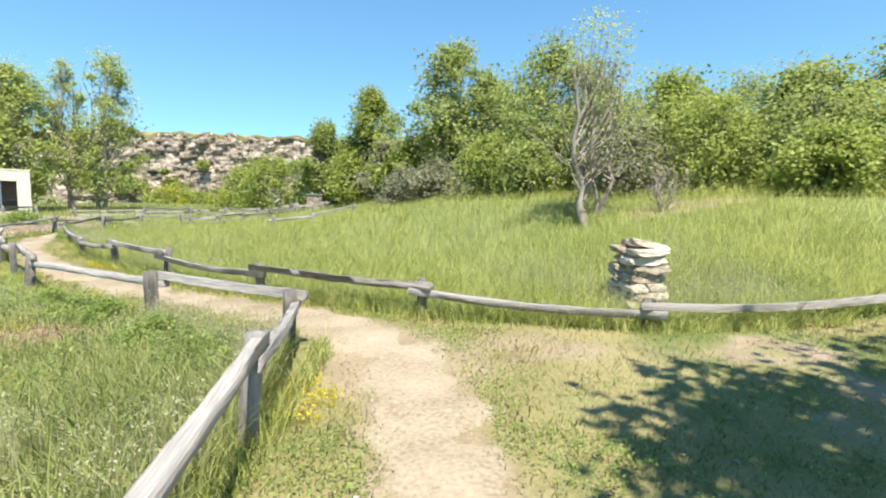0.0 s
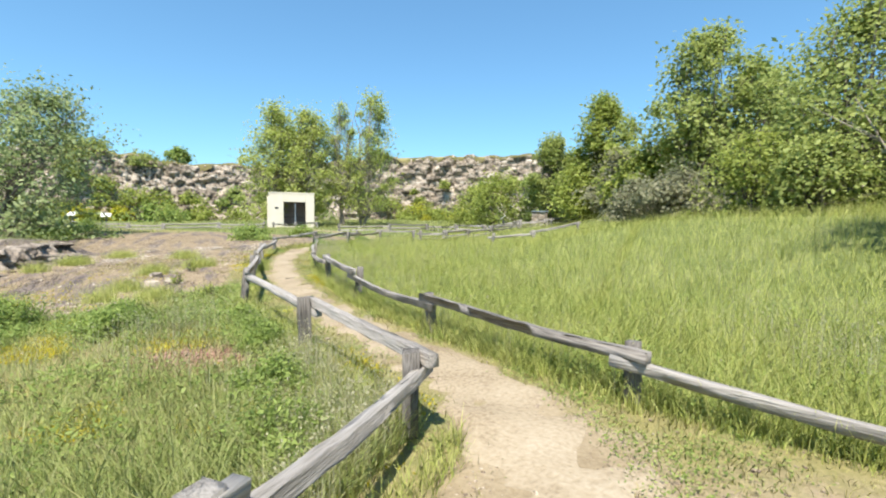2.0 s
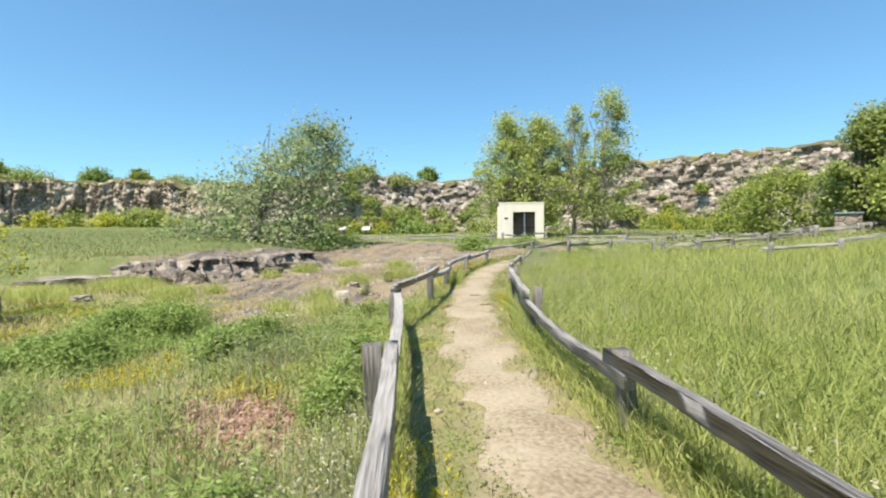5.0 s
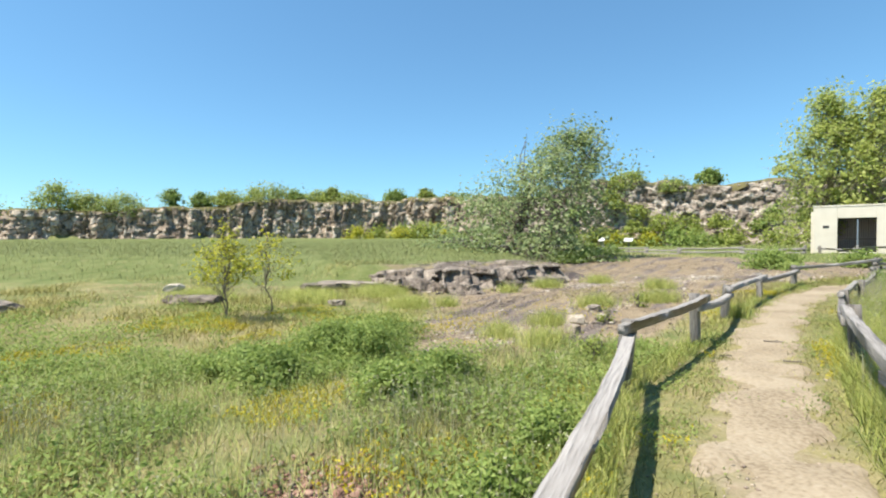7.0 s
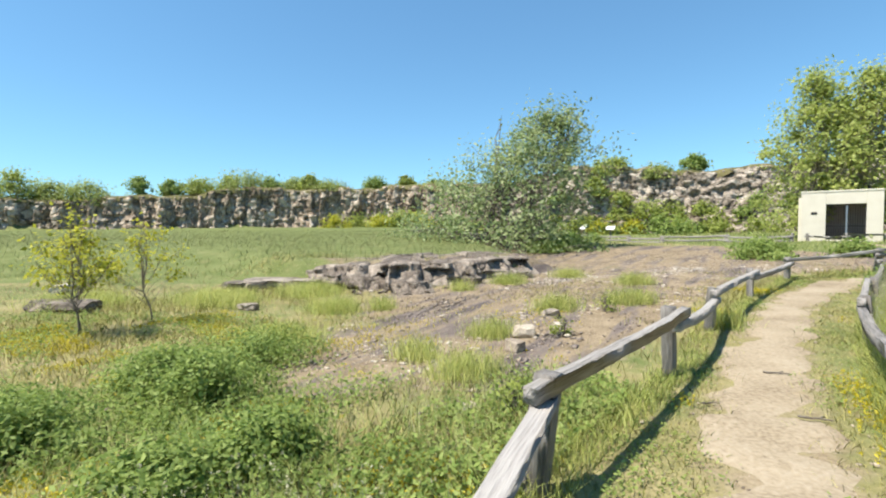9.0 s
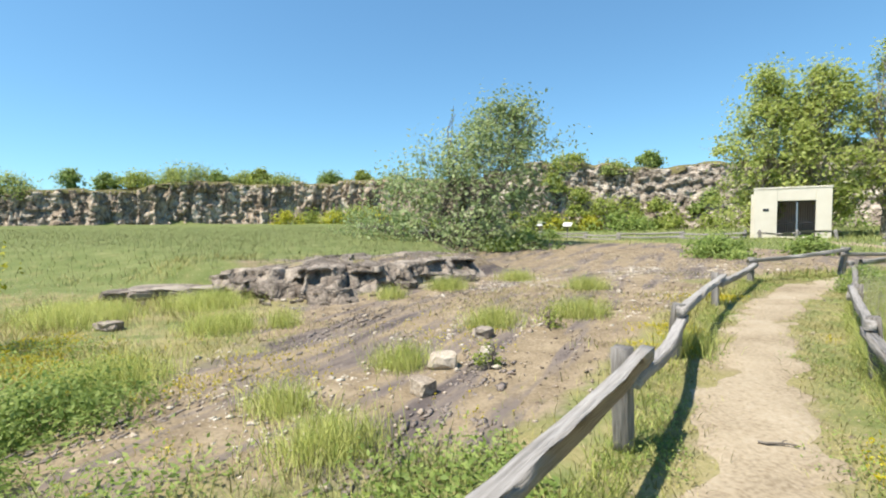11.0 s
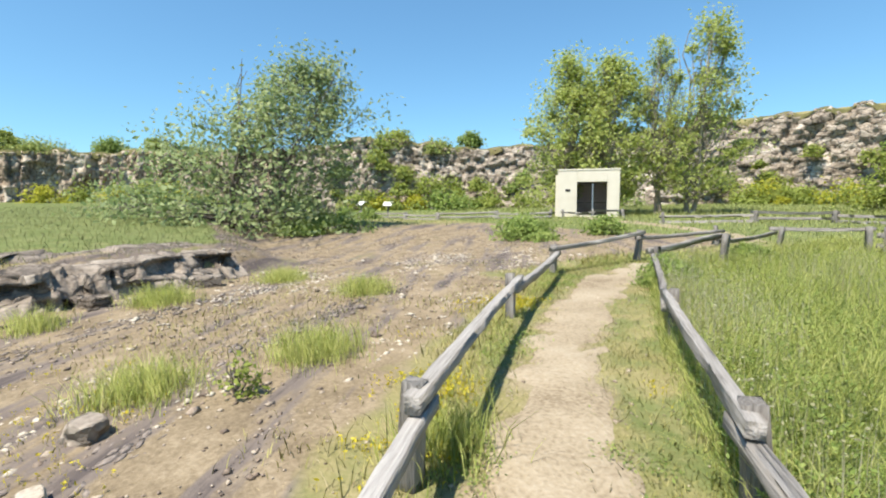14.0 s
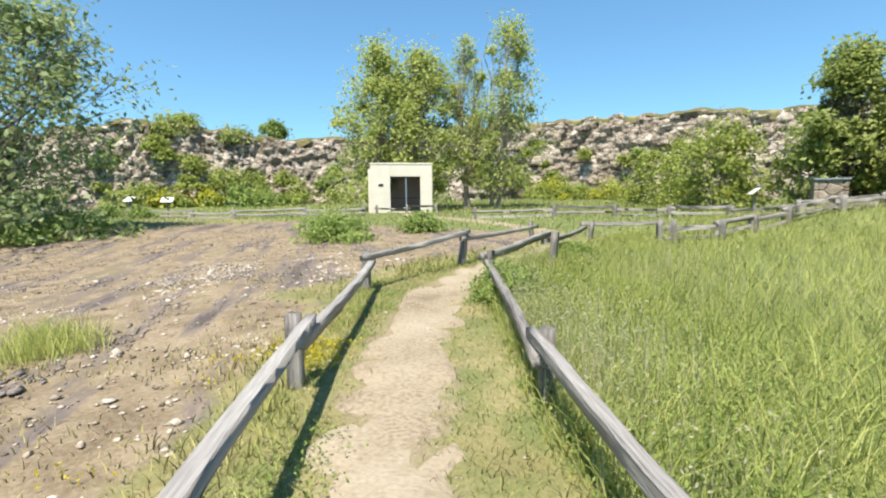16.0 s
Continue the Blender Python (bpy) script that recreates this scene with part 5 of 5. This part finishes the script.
def tufts(x, y):
    d = np.zeros(len(x))
    for cx, cy, s in ((-10.5, 8.55, 0.45), (-15.9, 6.3, 0.6), (-11.6, 8.0, 0.35),  (-13.05, 9.4, 0.42), (-14.5, 11.1, 0.48), (-18.4, 5.3, 0.85), (-18.2, 9.6, 0.35), (-19.2, 11.2, 0.5), (-16.0, 7.4, 0.3), (-13.0, 5.8, 0.6), (-17.0, 3.4, 0.9), (-16.3, 0.6, 0.8), (-14.6, 12.8, 0.5), (-17.9, 14.6, 0.5), (-20.5, 13.6, 0.5), (-12.0, 13.0, 0.35)):
        d = np.maximum(d, np.exp(-((x - cx) ** 2 + (y - cy) ** 2) / s ** 2 * 2.0))
    return d


grass("grass_tuft", "dense fresh green grass tufts on the rubble", 30000, (-22, -9, -1, 16), tufts, 0.27, 0.007, 0.5, M_GRASS, 8)


def field(x, y):
    e = ledge(y) - 1.2 - x
    return np.where((e > 0) & (y < 13.5) | (x < -23) & (y < 5), 1.0, 0.0) * (0.4 + 0.6 * patches(x, y, 2.0)) * sm(-80, -28, x)


grass("field_grass", "green grass on the field behind the rocks", 48000, (-75, -18, -45, 20), field, 0.15, 0.014, 0.6, M_FIELD, 9)


def hut_grass(x, y):
    q = in_quarry(x, y)
    return np.where((y > 20) & (q > 0) | (y > 28) | (x < -27), 1.0, 0.0) * (1 - rubble_zone(x, y)) * (0.3 + 0.7 * patches(x, y, 1.8, 2.0))


grass("rank_grass", "rank green grass and weeds before the cliff", 44000, (-58, -8, 14, 70), hut_grass, lambda x, y: 0.16 + 0.14 * sm(36, 44, y), 0.032, 0.6, M_ROUGH, 10)


def stalks(name, label, n, box, density, h, seed, head, mat):
    """Thin stalks with a head of a few small leaves each."""
    x, y, r = scatter(n, box, density, seed)
    z = ground(x, y)
    hh = h * np.clip(r.normal(1, 0.25, len(x)), 0.5, 1.5)
    co, F = leaves(np.repeat(np.stack([x, y, z + hh], 1), 3, 0) + r.normal(0, head * 0.7, (len(x) * 3, 3)), np.full(len(x) * 3, head), r, 2.4)
    sc, sf = blades(x, y, z, hh, np.full(len(x), 0.004), np.full(len(x), 0.05), r)
    off = len(co)
    tagged(new(name, mesh_from(name, np.concatenate([co, sc]), [F] + [f + off for f in sf], mat)), label, "flowers" if mat is M_FLOWER else "grass", kind="stuff")


stalks("seed_heads", "pale nodding seed heads over the rough grass", 9000, (-7.5, -1.3, -3, 8.4), lambda x, y: left_grass(x, y) * sm(0.4, 0.8, patches(x, y, 1.2, 9.0)), 0.36, 20, 0.009, M_SEED)
stalks("seed_heads", "pale seed heads over the meadow", 6000, (-16, 6, 5, 26), lambda x, y: meadow_near(x, y) * sm(0.35, 0.8, patches(x, y, 1.6, 2.0)), 0.48, 21, 0.010, M_SEED)
stalks("yellow_flowers", "low yellow stonecrop flowers in patches", 15000, (-16, -0.2, 0, 17), lambda x, y: np.where(in_meadow(x, y) < 0, 1, 0) * (1 - 0.85 * rubble_zone(x, y)) * sm(0.55, 0.78, patches(x, y, 0.9, 12.0)) * sm(0.1, 0.4, near_path(x, y)), 0.06, 22, 0.014, M_FLOWER)


def low_weeds(name, label, n, box, density, h, leaf, seed, mat):
    """Leafy weeds: small leaves on unseen stems, between the ground and the height h."""
    x, y, r = scatter(n, box, density, seed)
    z = ground(x, y) + h * r.uniform(0.05, 1, len(x)) * (0.4 + 0.6 * patches(x, y, 0.5, 2.0))
    nv = np.array([0, 0, 0.9]) + r.normal(0, 0.45, (len(x), 3))
    co, F = leaves(np.stack([x, y, z], 1), np.full(len(x), leaf), r, 2.2, nv)
    tagged(new(name, soft_normals(mesh_from(name, co, F, mat), np.repeat(nv, 4, 0))), label, "weeds", kind="stuff")


low_weeds("low_weeds", "low leafy weeds covering the quarry edge in patches", 75000, (-15, -1.4, -2, 10), lambda x, y: np.where(in_quarry(x, y) > 0.05, 1, 0) * (1 - rubble_zone(x, y)) * (1 - bell(x, y, -5.2, 5.75, 1.1, 0.6)) * (1 - 0.72 * sm(-7.5, -4.5, x)) * (1 - 0.7 * sm(-9.5, -11.0, x)) * sm(0.34, 0.62, patches(x, y, 1.1, 5.5)), 0.26, 0.026, 40, M_BUSH)
low_weeds("meadow_weeds", "leafy weeds and clover among the meadow grass", 70000, (-16, 7, 5, 26), lambda x, y: meadow_near(x, y) * by_pile(x, y) * sm(0.25, 0.6, patches(x, y, 0.9, 1.5)), 0.34, 0.020, 41, M_BUSH)
low_weeds("verge_weeds", "small leafy weeds along the path's edges", 22000, (-18, 6, 0, 25), lambda x, y: verge(x, y) * sm(0.5, 0.75, patches(x, y, 0.6, 9.0)), 0.09, 0.014, 42, M_BUSH)


# ---- loose stones ----
def pebbles(name, label, n, box, density, size, seed, mat, flat=0.55, along=None):
    x, y, r = scatter(n, box, density, seed)
    n = len(x)
    base = np.array([(1, 0, 0), (-1, 0, 0), (0, 1, 0), (0, -1, 0), (0, 0, 1), (0, 0, -1), (0.7, 0.7, 0.45), (-0.7, -0.6, 0.45)])
    F = np.array([(4, 0, 6), (4, 6, 2), (0, 2, 6), (4, 1, 7), (4, 7, 3), (1, 3, 7), (4, 2, 1), (4, 3, 0), (5, 2, 0), (5, 1, 2), (5, 3, 1), (5, 0, 3)])
    s = size * r.lognormal(0, 0.5, n)
    co = base[None] * (s[:, None, None] * r.uniform(0.6, 1.3, (n, 8, 1)))
    co[:, :, 2] *= flat
    a = r.uniform(0, 6.28, n)
    if along is not None:
        co[:, :, 0] *= 2.4
        a = along + r.normal(0, 0.25, n)
    c, d = np.cos(a)[:, None], np.sin(a)[:, None]
    px, py = co[:, :, 0] * c - co[:, :, 1] * d, co[:, :, 0] * d + co[:, :, 1] * c
    z = ground(x, y) + s * 0.12
    co = np.stack([px + x[:, None], py + y[:, None], co[:, :, 2] + z[:, None]], 2)
    tagged(new(name, mesh_from(name, co.reshape(-1, 3), (np.arange(n)[:, None, None] * 8 + F[None]).reshape(-1, 3), mat)), label, "stones", kind="stuff")


pebbles("rubble", "loose brown and grey stone chips on the quarry floor", 17000, (-32, -4.5, 3, 30), lambda x, y: rubble_zone(x, y) * (0.2 + 0.8 * patches(x, y, 0.8, 6.0)), 0.016, 30, M_GRAVEL)
pebbles("pale_rubble", "scattered pale limestone chips", 3000, (-24, -6, 4, 24), lambda x, y: rubble_zone(x, y) * sm(0.5, 0.8, patches(x, y, 1.1, 3.0)), 0.022, 31, M_STONE)
def beds(x, y):
    """Bands in which the bedding of the floor crops out."""
    v = 0.62 * x + 0.78 * y + 0.5 * np.sin(0.5 * x - 0.3 * y)
    return rubble_zone(x, y) * sm(0.55, 0.95, np.sin(v * 2.1 + 0.8)) * (0.3 + 0.7 * patches(x, y, 1.2, 8.0))


pebbles("bedrock_slabs", "thin dark plates of shaly bedrock cropping out in bands", 5500, (-28, -9, 4, 24), beds, 0.017, 33, M_SLAB, 0.25, 2.47)
pebbles("path_gravel", "small pale gravel scattered on the path", 5500, (-19, 3, -2, 26), lambda x, y: sm(0.75, -0.1, near_path(x, y)), 0.008, 32, M_GRAVEL)
pebbles("reddish_chips", "reddish-brown stone chips in a bare patch by the fence", 4500, (-6.6, -4.0, 4.8, 6.7), lambda x, y: bell(x, y, -5.2, 5.75, 0.8, 0.45), 0.016, 34, M_CHIPS, 0.5)
pebbles("dirt_stones", "small pale stones strewn over the trodden earth", 2600, (-1.1, 6, -1.5, 6.2), lambda x, y: np.where((in_meadow(x, y) < 0) & (near_path(x, y) > 0), 0.2 + 0.8 * sm(0.35, 0.75, patches(x, y, 1.0, 14.0)), 0), 0.009, 35, M_GRAVEL)
